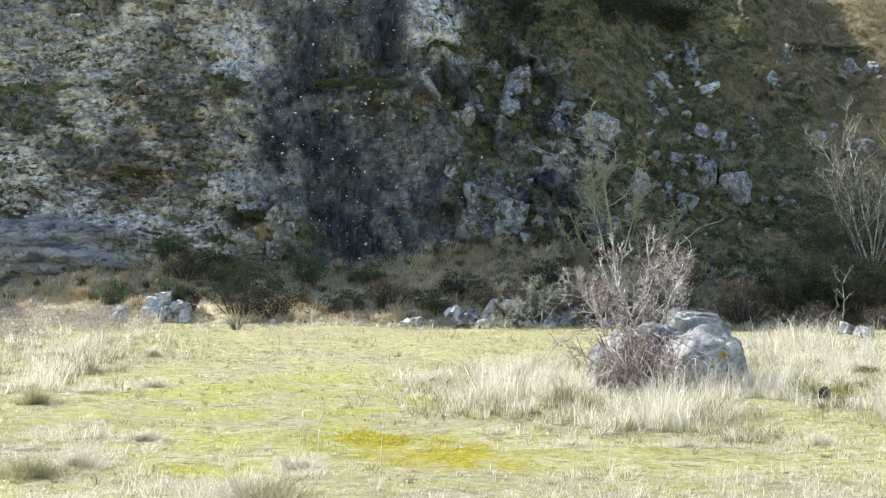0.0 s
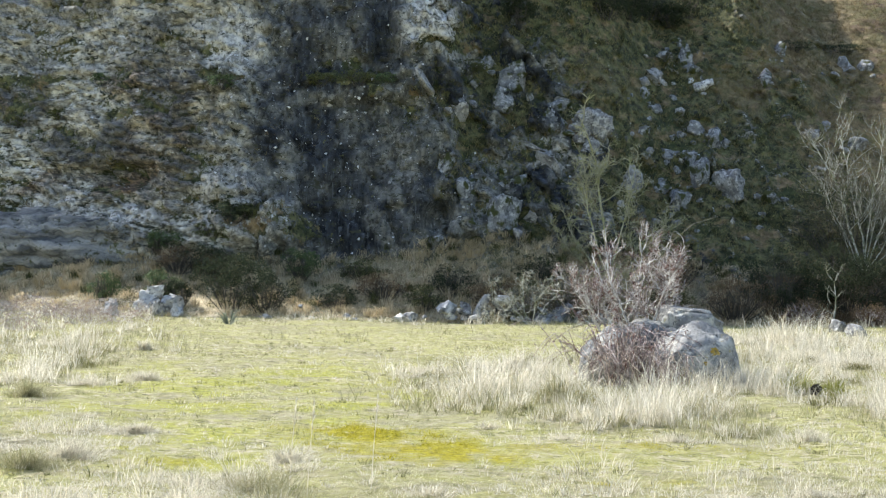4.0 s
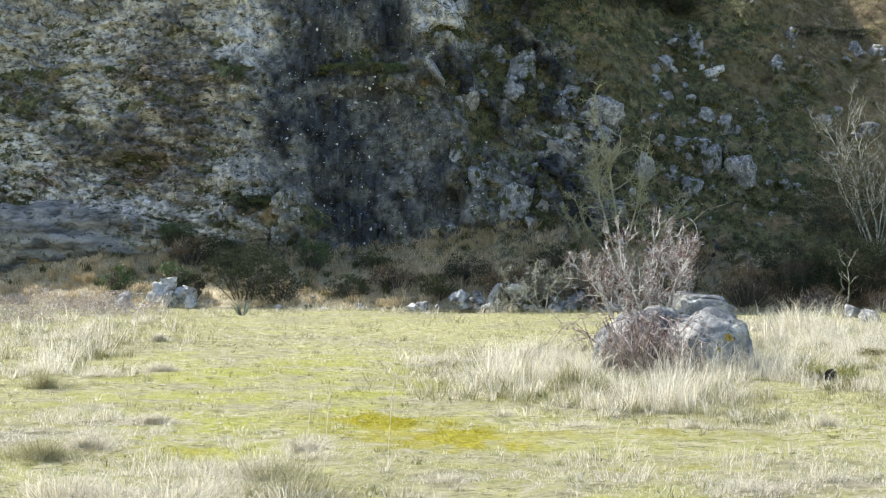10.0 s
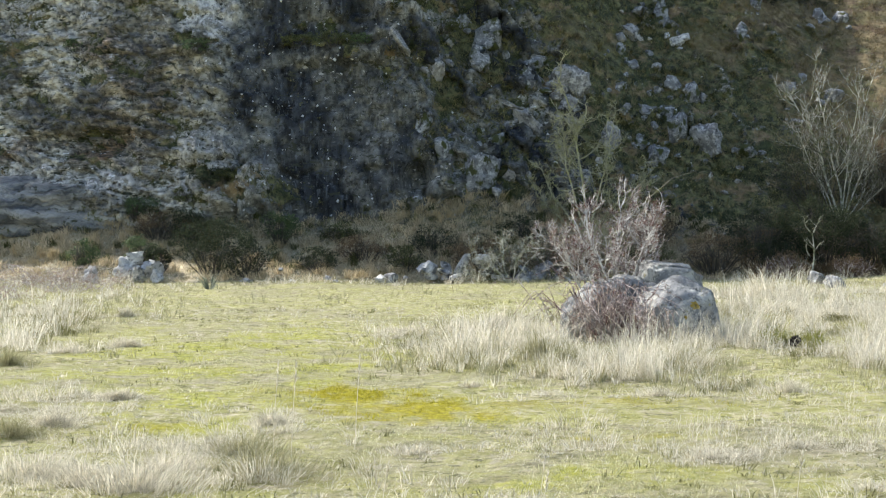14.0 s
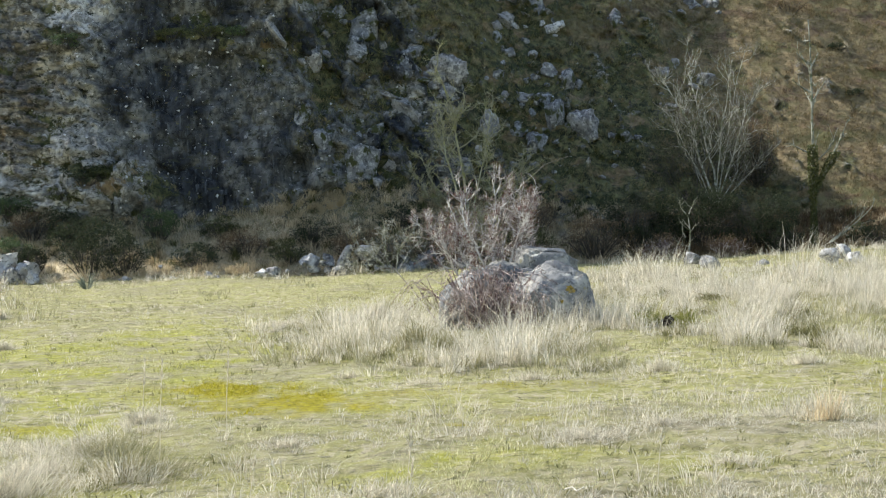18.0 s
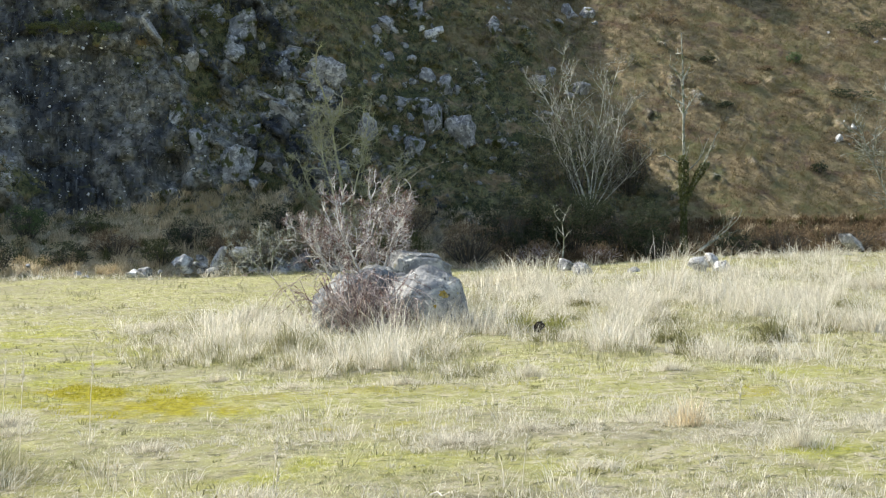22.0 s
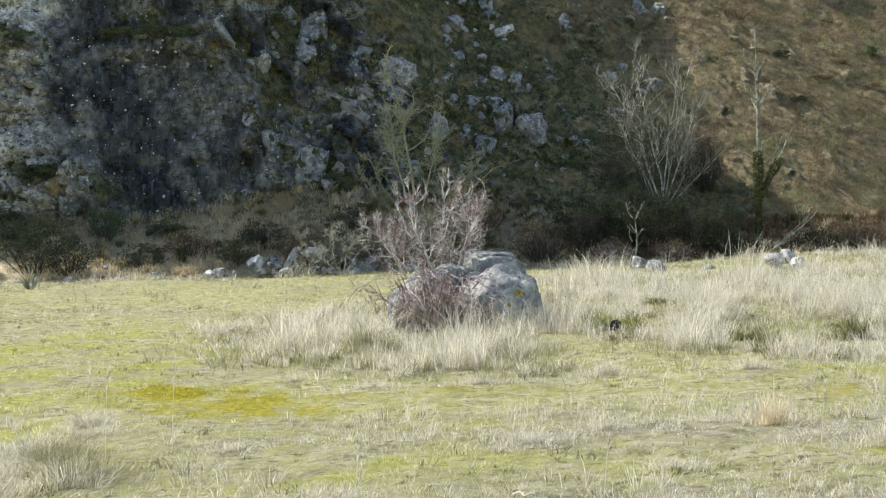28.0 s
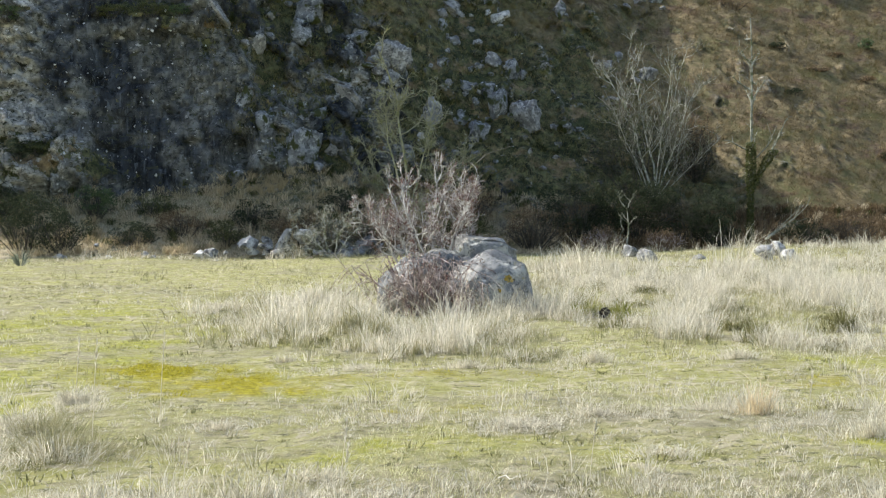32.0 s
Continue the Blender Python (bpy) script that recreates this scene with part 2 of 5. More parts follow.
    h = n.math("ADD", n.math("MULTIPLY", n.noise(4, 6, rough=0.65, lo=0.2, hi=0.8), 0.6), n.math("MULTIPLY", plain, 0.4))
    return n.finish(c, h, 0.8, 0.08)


def rock_material(name, low, high, lichen=(0.55, 0.54, 0.5), gold=0.0, moss=0.0):
    n = Nodes(name, 0.85)
    c = n.mix(n.noise(2.2, 6), low, high)
    c = n.mix(n.noise(5, 7, rough=0.7, lo=0.50, hi=0.62), c, lichen)
    c = n.mix(n.noise(3.7, 6, rough=0.7, lo=0.54, hi=0.64), c, (low[0] * 0.5, low[1] * 0.5, low[2] * 0.5))
    c = n.mix(n.noise(14, 4, lo=0.56, hi=0.70), c, (0.06, 0.06, 0.055))
    if moss:
        c = n.mix(n.noise(2.6, 5, lo=0.52, hi=0.60), c, (0.06, 0.068, 0.02))
    if gold:
        c = n.mix(n.noise(3.1, 4, lo=0.66, hi=0.72), c, (0.42, 0.27, 0.05))
    h = n.noise(7, 8, rough=0.7, lo=0.2, hi=0.8)
    return n.finish(c, h, 0.8, 0.04)


def boulder_material():
    n = Nodes("smooth_grey_limestone", 0.9)
    c = n.mix(n.noise(1.7, 5, lo=0.4, hi=0.6), (0.19, 0.195, 0.198), (0.32, 0.32, 0.31))
    c = n.mix(n.noise(2.6, 7, rough=0.68, lo=0.50, hi=0.60), c, (0.53, 0.52, 0.46))
    c = n.mix(n.noise(3.4, 6, rough=0.7, lo=0.58, hi=0.66), c, (0.17, 0.165, 0.145))
    c = n.mix(n.noise(8, 6, rough=0.7, lo=0.52, hi=0.64), c, (0.16, 0.162, 0.16))
    c = n.mix(n.noise(18, 4, lo=0.58, hi=0.68), c, (0.11, 0.11, 0.10))
    c = n.mix(n.noise(5.5, 6, rough=0.7, lo=0.60, hi=0.66), c, (0.66, 0.65, 0.60))
    c = n.mix(n.noise(4.2, 5, rough=0.65, lo=0.64, hi=0.69), c, (0.40, 0.36, 0.20))
    return n.finish(c, n.noise(11, 8, rough=0.7, lo=0.2, hi=0.8), 0.6, 0.03)


def bluff_material():
    n = Nodes("bedded_blue_limestone", 0.85)
    beds = n.noise(1.0, 6, n.stretched(0.9, 0.9, 4.0, 0.12, n.warped(1.8, 0.6)), rough=0.6, lo=0.36, hi=0.62)
    c = n.mix(beds, (0.075, 0.08, 0.086), (0.36, 0.36, 0.34))
    c = n.mix(n.noise(0.7, 6, rough=0.7, lo=0.53, hi=0.62), c, n.mix(n.noise(5.0, 6, rough=0.7), (0.22, 0.21, 0.18), (0.64, 0.61, 0.53)))
    c = n.mix(n.noise(3.0, 6, rough=0.7, lo=0.57, hi=0.63), c, (0.075, 0.08, 0.05))
    c = n.mix(n.noise(1.3, 6, rough=0.7, lo=0.60, hi=0.65), c, (0.10, 0.105, 0.04))
    return n.finish(c, beds, 0.9, 0.10)


def ground_material():
    n = Nodes("mossy_turf", 0.95)
    c = n.mix(n.noise(3.2, 6), (0.29, 0.287, 0.098), (0.47, 0.45, 0.19))
    c = n.mix(n.noise(4.2, 8, rough=0.75, lo=0.50, hi=0.58), c, (0.54, 0.485, 0.33))
    c = n.mix(n.noise(9.0, 6, n.stretched(0.7, 1.2, 1), rough=0.75, lo=0.54, hi=0.61), c, (0.10, 0.10, 0.035))
    c = n.mix(n.noise(26.0, 4, rough=0.7, lo=0.59, hi=0.66), c, (0.66, 0.62, 0.46))
    c = n.mix(n.noise(2.6, 6, rough=0.65, lo=0.53, hi=0.66), c, (0.33, 0.30, 0.17))
    straw = n.mix(n.noise(8.0, 5), (0.17, 0.155, 0.085), (0.46, 0.42, 0.30))
    c = n.mix(n.attr("straw"), c, straw)
    fleck = n.noise(9.0, 7, rough=0.75, lo=0.36, hi=0.52)
    c = n.mix(n.math("MULTIPLY", n.attr("lime"), fleck), c, n.mix(n.noise(14.0, 4), (0.27, 0.29, 0.035), (0.50, 0.49, 0.09)))
    gold = n.mix(n.noise(14.0, 6, rough=0.7), (0.21, 0.185, 0.008), (0.50, 0.445, 0.025))
    c = n.mix(n.math("MULTIPLY", n.attr("gold"), n.noise(8.0, 7, rough=0.75, lo=0.30, hi=0.46)), c, gold)
    h = n.noise(16, 6, rough=0.7, lo=0.2, hi=0.8)
    return n.finish(c, h, 0.9, 0.06)


def blade_material(name, low, high, third=None, rough=0.75, through_light=0.25):
    n = Nodes(name, rough)
    c = n.mix(n.island(), low, high)
    if third:
        c = n.mix(n.noise(0.6, 4, lo=0.45, hi=0.65), c, third)
    n.finish(c)
    glow = n.add("ShaderNodeBsdfTranslucent")
    n.link(c, glow.inputs["Color"])
    both = n.add("ShaderNodeMixShader")
    both.inputs[0].default_value = through_light
    n.link(n.bsdf.outputs[0], both.inputs[1])
    n.link(glow.outputs[0], both.inputs[2])
    n.link(both.outputs[0], n.t.nodes["Material Output"].inputs["Surface"])
    return n.mat


def bark_material(name, low, high, spot=None):
    n = Nodes(name, 0.9)
    c = n.mix(n.noise(9, 5, n.stretched(1, 1, 0.4)), low, high)
    if spot:
        c = n.mix(n.noise(5, 4, lo=0.5, hi=0.62), c, spot)
    return n.finish(c, n.noise(30, 4, n.stretched(1, 1, 0.3)), 0.5, 0.01)


CLIFF = cliff_material()
GREY_ROCK = rock_material("grey_limestone", (0.17, 0.17, 0.165), (0.38, 0.375, 0.36), (0.60, 0.595, 0.57))
BLUE_ROCK = rock_material("blue_grey_limestone", (0.125, 0.13, 0.132), (0.33, 0.338, 0.34), (0.56, 0.565, 0.55), moss=1.0)
BOULDER_ROCK = boulder_material()
ORANGE_LICHEN = rock_material("orange_lichen", (0.42, 0.27, 0.04), (0.60, 0.43, 0.08), (0.5, 0.4, 0.15))
BLUFF_ROCK = bluff_material()
PALE_ROCK = rock_material("pale_limestone", (0.30, 0.295, 0.28), (0.58, 0.57, 0.54), (0.74, 0.73, 0.70))
WHITE_ROCK = rock_material("white_limestone", (0.32, 0.32, 0.31), (0.74, 0.735, 0.71), (0.88, 0.875, 0.85))
# Earth taken almost to black, so it carries the hole's shade too.
HOLE_SOIL = rock_material("shaded_hole_soil", (0.015, 0.011, 0.008), (0.04, 0.03, 0.022), (0.03, 0.024, 0.018))
TURF = ground_material()
DRY = blade_material("bleached_grass", (0.42, 0.375, 0.255), (0.98, 0.945, 0.82), through_light=0.5)
UNDER = blade_material("olive_straw_grass", (0.20, 0.20, 0.075), (0.56, 0.52, 0.33), through_light=0.3)
DULL = blade_material("grey_straw_grass", (0.35, 0.32, 0.225), (0.96, 0.91, 0.76), through_light=0.45)
GREEN = blade_material("short_turf_blades", (0.22, 0.23, 0.06), (0.92, 0.885, 0.58), through_light=0.45)
GOLD = blade_material("mustard_moss", (0.25, 0.225, 0.010), (0.62, 0.555, 0.035))
HILL_TAN = blade_material("tan_hill_grass", (0.085, 0.062, 0.03), (0.34, 0.265, 0.145), (0.15, 0.135, 0.055))
HILL_GREEN = blade_material("olive_hill_grass", (0.07, 0.077, 0.026), (0.40, 0.37, 0.17), (0.26, 0.21, 0.11))
LEAF_DARK = blade_material("dark_scrub_leaves", (0.018, 0.027, 0.013), (0.075, 0.09, 0.045), rough=0.9)
LEAF_GREEN = blade_material("evergreen_leaves", (0.055, 0.09, 0.038), (0.17, 0.225, 0.095), rough=0.6)
LEAF_BROWN = blade_material("brown_scrub_leaves", (0.09, 0.065, 0.04), (0.33, 0.235, 0.135))
BANK_TAN = blade_material("bank_grass_straw", (0.45, 0.37, 0.24), (0.96, 0.85, 0.63), (0.58, 0.48, 0.30))
LIME = blade_material("lime_moss", (0.26, 0.28, 0.03), (0.62, 0.60, 0.12), through_light=0.4)
OLIVE = blade_material("dark_olive_turf", (0.10, 0.10, 0.033), (0.36, 0.34, 0.15))
LEAF_IVY = blade_material("ivy_leaves", (0.05, 0.06, 0.02), (0.16, 0.17, 0.06), rough=0.5)
LEAF_RUST = blade_material("withered_red_leaves", (0.05, 0.02, 0.018), (0.22, 0.10, 0.08))
LEAF_BRAMBLE = blade_material("bramble_leaves", (0.15, 0.105, 0.085), (0.55, 0.46, 0.38))
BARK_PALE = bark_material("pale_bark", (0.15, 0.152, 0.115), (0.44, 0.435, 0.36), (0.13, 0.145, 0.075))
BARK_LIMB = bark_material("ash_pale_limbs", (0.27, 0.27, 0.22), (0.66, 0.65, 0.57), (0.20, 0.215, 0.12))
BARK_DARK = bark_material("dark_canes", (0.05, 0.045, 0.035), (0.14, 0.125, 0.10))
BARK_GREY = bark_material("grey_bark", (0.11, 0.10, 0.08), (0.26, 0.24, 0.20), (0.16, 0.17, 0.08))
BARK_LICHEN = bark_material("lichened_bark", (0.28, 0.265, 0.17), (0.60, 0.58, 0.40), (0.40, 0.40, 0.16))
BARK_ASH = bark_material("ashen_stems", (0.42, 0.40, 0.37), (0.86, 0.84, 0.80), (0.22, 0.19, 0.17))
BARK_TWIG = bark_material("grey_twigs", (0.20, 0.165, 0.145), (0.62, 0.58, 0.54), (0.24, 0.12, 0.10))
BARK_PINK = bark_material("grey_pink_twigs", (0.30, 0.25, 0.22), (0.74, 0.70, 0.66), (0.34, 0.22, 0.19))
BARK_RED = bark_material("reddish_canes", (0.22, 0.16, 0.14), (0.72, 0.64, 0.59), (0.16, 0.085, 0.075))

TAWNY = blade_material("tawny_grass", (0.56, 0.46, 0.29), (0.90, 0.80, 0.58), through_light=0.5)
MOSSY = blade_material("mossy_green_tuft", (0.16, 0.18, 0.03), (0.42, 0.40, 0.12))
SPIKE = blade_material("grey_green_rush", (0.14, 0.17, 0.12), (0.38, 0.40, 0.30))
BARK_WHITE = bark_material("bleached_wood", (0.5, 0.47, 0.4), (0.75, 0.72, 0.64))
# Glossy near-white, so the added chips imitate wet glints on the cliff.
GLINT_CHIP = Nodes("white_glint_chip", 0.12).mat
GLINT_CHIP.node_tree.nodes["Principled BSDF"].inputs["Base Color"].default_value = (0.86, 0.87, 0.88, 1)
GLINT_CHIP.node_tree.nodes["Principled BSDF"].inputs["Specular IOR Level"].default_value = 1.0

# ---------------------------------------------------------------- the ground
def edge_y(x):
    return 43.0 + 3.0 * sstep(-x, 8, 20) + 1.5 * sstep(x, 14, 30)


def bank_top(x):
    return 1.75 + 0.9 * np.exp(-((x - 2.5) / 4.0) ** 2) - 0.5 * sstep(x, 10, 20)


def bank_run(x):
    return 5.0 - 2.0 * sstep(x, 14, 22)


def rise(x):
    return 2.5 + 1.0 * sstep(x, -15, -6) - 1.9 * sstep(x, -2, 2) - 0.62 * sstep(x, 5, 10) - 0.26 * sstep(x, 13, 19)


def face_y(x, z):
    """How far back the bare slope lies at x and height z."""
    b, e, r = bank_top(x), edge_y(x), bank_run(x)
    return np.where(z < b, e + r * np.clip(z / b, 0, 1) ** 0.8, e + r + (z - b) / rise(x))


def blob(x, z, cx, cz, rx, rz, lean=0.0, power=1.0):
    u, v = (x - cx) + lean * (z - cz), z - cz
    return np.exp(-((u / rx) ** 2 + (v / rz) ** 2) ** power)


def meadow_z(x, y):
    hummock = 0.02 * np.maximum(vnoise(x * 2.6, y * 2.6, 0 * x, 30), 0) + 0.010 * vnoise(x * 5.0, y * 5.0, 0 * x, 31) + 0.008 * vnoise(x * 11.0, y * 11.0, 0 * x, 32)
    return 0.05 * fbm(x * 0.35, y * 0.35, 0 * x, 3, 21) + hummock + 0.25 * sstep(x, 9, 20) * sstep(y, 25, 40)


def tall_share(x, y):
    """Where the long bleached grass stands, 0 to 1."""
    n = fbm(x * 0.45, y * 0.3, 0 * x, 3, 41)
    m = vnoise(x * 1.3, y * 0.8, 0 * x, 44)
    front = sstep(y + 1.4 * n, 12.7, 15.2)
    near = front * sstep(x + 0.6 * n, -1.4, 0.4) * sstep(-y - 0.8 * n, -23.0, -20.5)
    right = front * sstep(x - 0.21 * y + 0.8 * n, -0.6, 0.8) * (1 - 0.75 * sstep(y, 33, 36) * sstep(-x, -21, -15))
    left = sstep(y + n, 16.0, 18.5) * sstep(-(x + 4.5 + (y - 18) * 0.11) + 1.2 * n, -0.4, 0.9) * (1 - 0.5 * sstep(y, 34, 38))
    back = 0.6 * sstep(y + 0.5 * n, 40.2, 41.6)
    d = np.maximum.reduce([near, right, 0.6 * left, back])
    patch = sstep(vnoise(x * 1.3, y * 0.9, 0 * x, 47) + 0.6 * vnoise(x * 2.9, y * 1.7, 0 * x, 48), -0.12, 0.32)
    return np.clip(d * (0.95 + 0.3 * m) * (0.14 + 0.86 * patch) * (1 - 0.75 * blob(x, y, 4.98, 17.3, 0.32, 0.5, 0, 2)), 0, 1)


def near_straw(x, y):
    """Low straw thatch on the near turf."""
    n = fbm(x * 0.9, y * 0.9, 0 * x, 3, 63)
    return np.clip(np.maximum.reduce([blob(x, y, -1.6, 8.6, 1.8, 1.3, 0, 2), blob(x, y, -3.6, 11.6, 1.2, 1.8, 0, 2), 0.8 * blob(x, y, 3.2, 8.8, 1.9, 0.9, 0, 2), 0.7 * blob(x, y, 1.0, 7.0, 3.0, 0.8, 0, 2), 0.6 * blob(x, y, 5.5, 9.6, 1.2, 1.6, 0, 2), 0.55 * sstep(-y - 0.7 * n, -10.6, -9.3)]) * (0.75 + 1.2 * n), 0, 1)


def worn(x, y):
    """The trodden strip of close turf past the mustard patch."""
    return np.maximum(blob(x, y, 1.7, 11.6, 2.3, 0.9, 0, 2), blob(x, y, -1.2, 14.0, 1.6, 2.2, 0, 2))


def gold_share(x, y):
    wx, wy = x + 0.22 * vnoise(x * 2.2, y * 2.2, 0 * x, 50), y + 0.3 * vnoise(x * 2.2, y * 2.2, 0 * x, 51)
    d = np.maximum.reduce([1.2 * blob(wx, wy, -0.70, 12.95, 0.38, 0.6, 0.25, 2), 1.35 * blob(wx, wy, 0.0, 11.75, 0.72, 0.72, 0.22, 2), 0.5 * blob(wx, wy, -0.35, 12.4, 0.9, 1.1, 0.4, 2), 0.8 * blob(wx, wy, 1.55, 10.05, 0.3, 0.12), 0.5 * blob(wx, wy, 5.4, 11.2, 0.5, 0.25),
                           0.4 * blob(wx, wy, -2.2, 10.7, 0.4, 0.2), 0.3 * blob(wx, wy, 1.2, 12.2, 1.3, 0.3)])
    return np.clip(d * (1.0 + 1.0 * fbm(x * 5.0, y * 2.6, 0 * x, 4, 55)), 0, 1)


def lime_share(x, y):
    """Bright yellow-green moss cushions among the turf."""
    d = np.maximum.reduce([0.85 * blob(x, y, -2.0, 15.6, 2.2, 4.6), blob(x, y, -2.1, 10.9, 0.55, 0.3), blob(x, y, -2.4, 8.5, 0.5, 0.25), blob(x, y, -0.7, 7.9, 0.8, 0.3), blob(x, y, 4.0, 7.7, 0.7, 0.3), blob(x, y, 4.9, 13.0, 0.9, 0.4), blob(x, y, 1.0, 8.3, 0.8, 0.3), blob(x, y, 6.0, 12.6, 0.6, 0.3)])
    return np.clip((d + 0.16) * (0.45 + 1.3 * fbm(x * 1.9, y * 1.9, 0 * x, 3, 58)), 0, 0.9)


def spaced(lo, hi, step, far, growth):
    middle = list(np.arange(lo, hi + 1e-6, step))
    up, s = [], step
    while (up[-1] if up else hi) < far:
        s *= growth
        up.append((up[-1] if up else hi) + s)
    down, s = [], step
    while (down[-1] if down else lo) > -far:
        s *= growth
        down.append((down[-1] if down else lo) - s)
    return np.array(down[::-1] + middle + up)


def grid_faces(nu, nv):
    i = np.arange(nu * nv).reshape(nu, nv)
    return np.stack([i[:-1, :-1], i[1:, :-1], i[1:, 1:], i[:-1, 1:]], -1).reshape(-1, 4)


def build_ground():
    xs, ys = spaced(-20, 31, 0.16, 3000, 1.3), spaced(4.5, 47, 0.16, 3000, 1.3)
    xs = np.concatenate([xs[xs < -4.6], np.arange(-4.5, 7.5, 0.09), xs[xs > 7.55]])
    ys = np.concatenate([ys[ys < 6.0], np.arange(6.05, 15.0, 0.085), ys[ys > 15.05]])
    x, y = [a.ravel() for a in np.meshgrid(xs, ys, indexing="ij")]
    z = meadow_z(x, y)
    me = mesh_from("ground", np.stack([x, y, z], -1), grid_faces(len(xs), len(ys)), TURF, True)
    attribute(me, "straw", np.clip(tall_share(x, y) * 0.95 + 0.45 * sstep(fbm(x * 0.7, y * 0.7, 0 * x, 4, 61), 0.05, 0.6) + 0.8 * near_straw(x, y), 0, 1))
    attribute(me, "gold", gold_share(x, y))
    attribute(me, "lime", lime_share(x, y))
    tagged(new("ground", me), "flat mossy meadow of short yellow-green turf with a mustard patch", "ground", kind="structure")


def cells(x, z, wide, high, seed):
    """Broken blocks: gaps between them, a tone of each block, and its tilted face."""
    u, v = x / wide, z / high
    iu, iv = np.floor(u), np.floor(v)
    f1, f2 = np.full(u.shape, 9.0), np.full(u.shape, 9.0)
    tone, du, dv, ta, tb = [np.zeros(u.shape) for _ in range(5)]
    zero = np.zeros(u.shape)
    for i in (-1, 0, 1):
        for j in (-1, 0, 1):
            cu, cv = iu + i, iv + j
            pu, pv = cu + lattice(cu, cv, zero, seed), cv + lattice(cu, cv, zero, seed + 1)
            d = np.hypot(u - pu, v - pv)
            nearer = d < f1
            f2 = np.where(nearer, f1, np.minimum(f2, d))
            f1 = np.where(nearer, d, f1)
            tone = np.where(nearer, lattice(cu, cv, zero, seed + 2), tone)
            ta, tb = np.where(nearer, lattice(cu, cv, zero, seed + 3), ta), np.where(nearer, lattice(cu, cv, zero, seed + 4), tb)
            du, dv = np.where(nearer, u - pu, du), np.where(nearer, v - pv, dv)
    face = 0.8 * (tone - 0.5) + 1.5 * (ta - 0.5) * du + 1.5 * (tb - 0.35) * dv
    return face, sstep(f2 - f1, 0.0, 0.16), tone


def slope_fields(x, z):
    """What covers the cliff and slope at x and height z, and how far the rock stands out there."""
    zero = 0 * x
    n1, n2, n3 = fbm(x * 0.5, z * 0.5, zero, 4, 71), fbm(x * 0.9, z * 0.9, zero + 5, 4, 72), fbm(x * 2.0, z * 2.0, zero, 3, 73)
    wx, wz = x + 0.6 * n1, z + 0.5 * n2
    left, blue = sstep(-wx - 0.15 * (wz - 6) + 1.6 * n1 + 1.1 * n3, 5.6, 9.6), np.maximum(blob(wx + 1.5 * n1 + 1.2 * n3, wz, -3.6, 7.6, 4.1, 6.5, 0.12, 1.7), blob(wx + 0.6 * n3, wz, -2.8, 3.6, 3.6, 2.4, 0, 2.5))
    bed = z + 0.20 * x + 0.2 * n1
    jx, jz = x + 0.12 * n3, z + 0.12 * n2
    fa, ga, t1 = cells(jx, bed, 1.3, 0.42, 100)
    fb, gb, t2 = cells(jx + 0.3 * z, bed, 0.45, 0.16, 110)
    fc, gc, t3 = cells(jx + 0.25 * z, jz - 0.2 * x, 0.8, 1.35, 120)
    fd, gd, t4 = cells(jx + 0.3 * z, jz, 0.30, 0.46, 130)
    fe, ge, t5 = cells(jx + 0.1 * z, jz, 0.75, 1.9, 140)
    fg, gg, t6 = cells(jx, jz, 0.28, 0.5, 150)
    beds = 0.50 * fa + 0.24 * fb - 0.24 * (1 - ga) - 0.10 * (1 - gb)
    sheer = 0.42 * fe + 0.09 * fg - 0.16 * (1 - ge) - 0.05 * (1 - gg)
    crags = 0.95 * fc + 0.38 * fd - 0.26 * (1 - gc) - 0.12 * (1 - gd) + 0.16 * ridged(x * 1.3 + 0.5 * z, z * 0.9, zero, 4, 160)
    free = np.clip(1 - left - blue, 0, 1)
    rock = beds * left + sheer * np.clip(blue * (1 - left), 0, 1) + crags * free + 0.45 * fbm(x * 0.3, z * 0.28, zero, 3, 81)
    tone = t1 * left + (0.5 * t5 + 0.5 * t6) * blue * (1 - left) + (0.6 * t3 + 0.4 * t4) * free
    proud = 0.75 * fc + 0.45 * fd
    # moss and turf lie in what stands back, rock shows where it stands out
    slope_green = sstep(wx + 0.30 * (wz - 8), 3.0, 6.0)
    wish = np.maximum.reduce([0.52 * slope_green + 0.28 * sstep(wx + 0.5 * (wz - 8), 4.5, 8.0) + 0.10 * sstep(wz, 8.0, 10.5) * slope_green, 0.40 * sstep(wx, -1.2, 0.8), 0.30 * free * sstep(n2 + n3, 0.2, 0.7), 0.8 * blob(wx, z + 0.4 * n2 + 0.3 * n3, -3.1, 8.8, 1.7, 0.34, 0, 1.5),
                              blob(x + 1.6 * (z - 8.75), z + 0.15 * n3, -8.1, 8.75, 0.9, 0.22, 0, 2), blob(wx, wz, 0.9, 10.05, 1.7, 0.35, 0, 2), 0.75 * blob(wx, wz, -7.2, 3.8, 1.3, 0.40, -0.4, 2),
                              0.62 * blob(wx, z, -16.5, 8.9, 2.2, 0.35, 0.3, 2), 0.6 * blob(wx, z, -17.5, 7.7, 2.4, 0.5, 0.3, 2), 0.55 * blob(wx, z, -11.5, 7.4, 1.6, 0.3, 0, 2), 0.6 * blob(wx, wz, -5.6, 3.2, 1.6, 0.6, 0, 2), 0.17 * left, 0.5 * blob(wx, wz, -11.8, 8.6, 1.2, 0.8)])
    moss = np.clip(sstep(wish - 0.62 * proud * free - 0.5 * fa * left + 0.16 * n2, 0.12, 0.72), 0, 1)
    below = sstep(bank_top(x) + 0.35 * n2 + 0.2 * n3 - z, -0.25, 0.3)
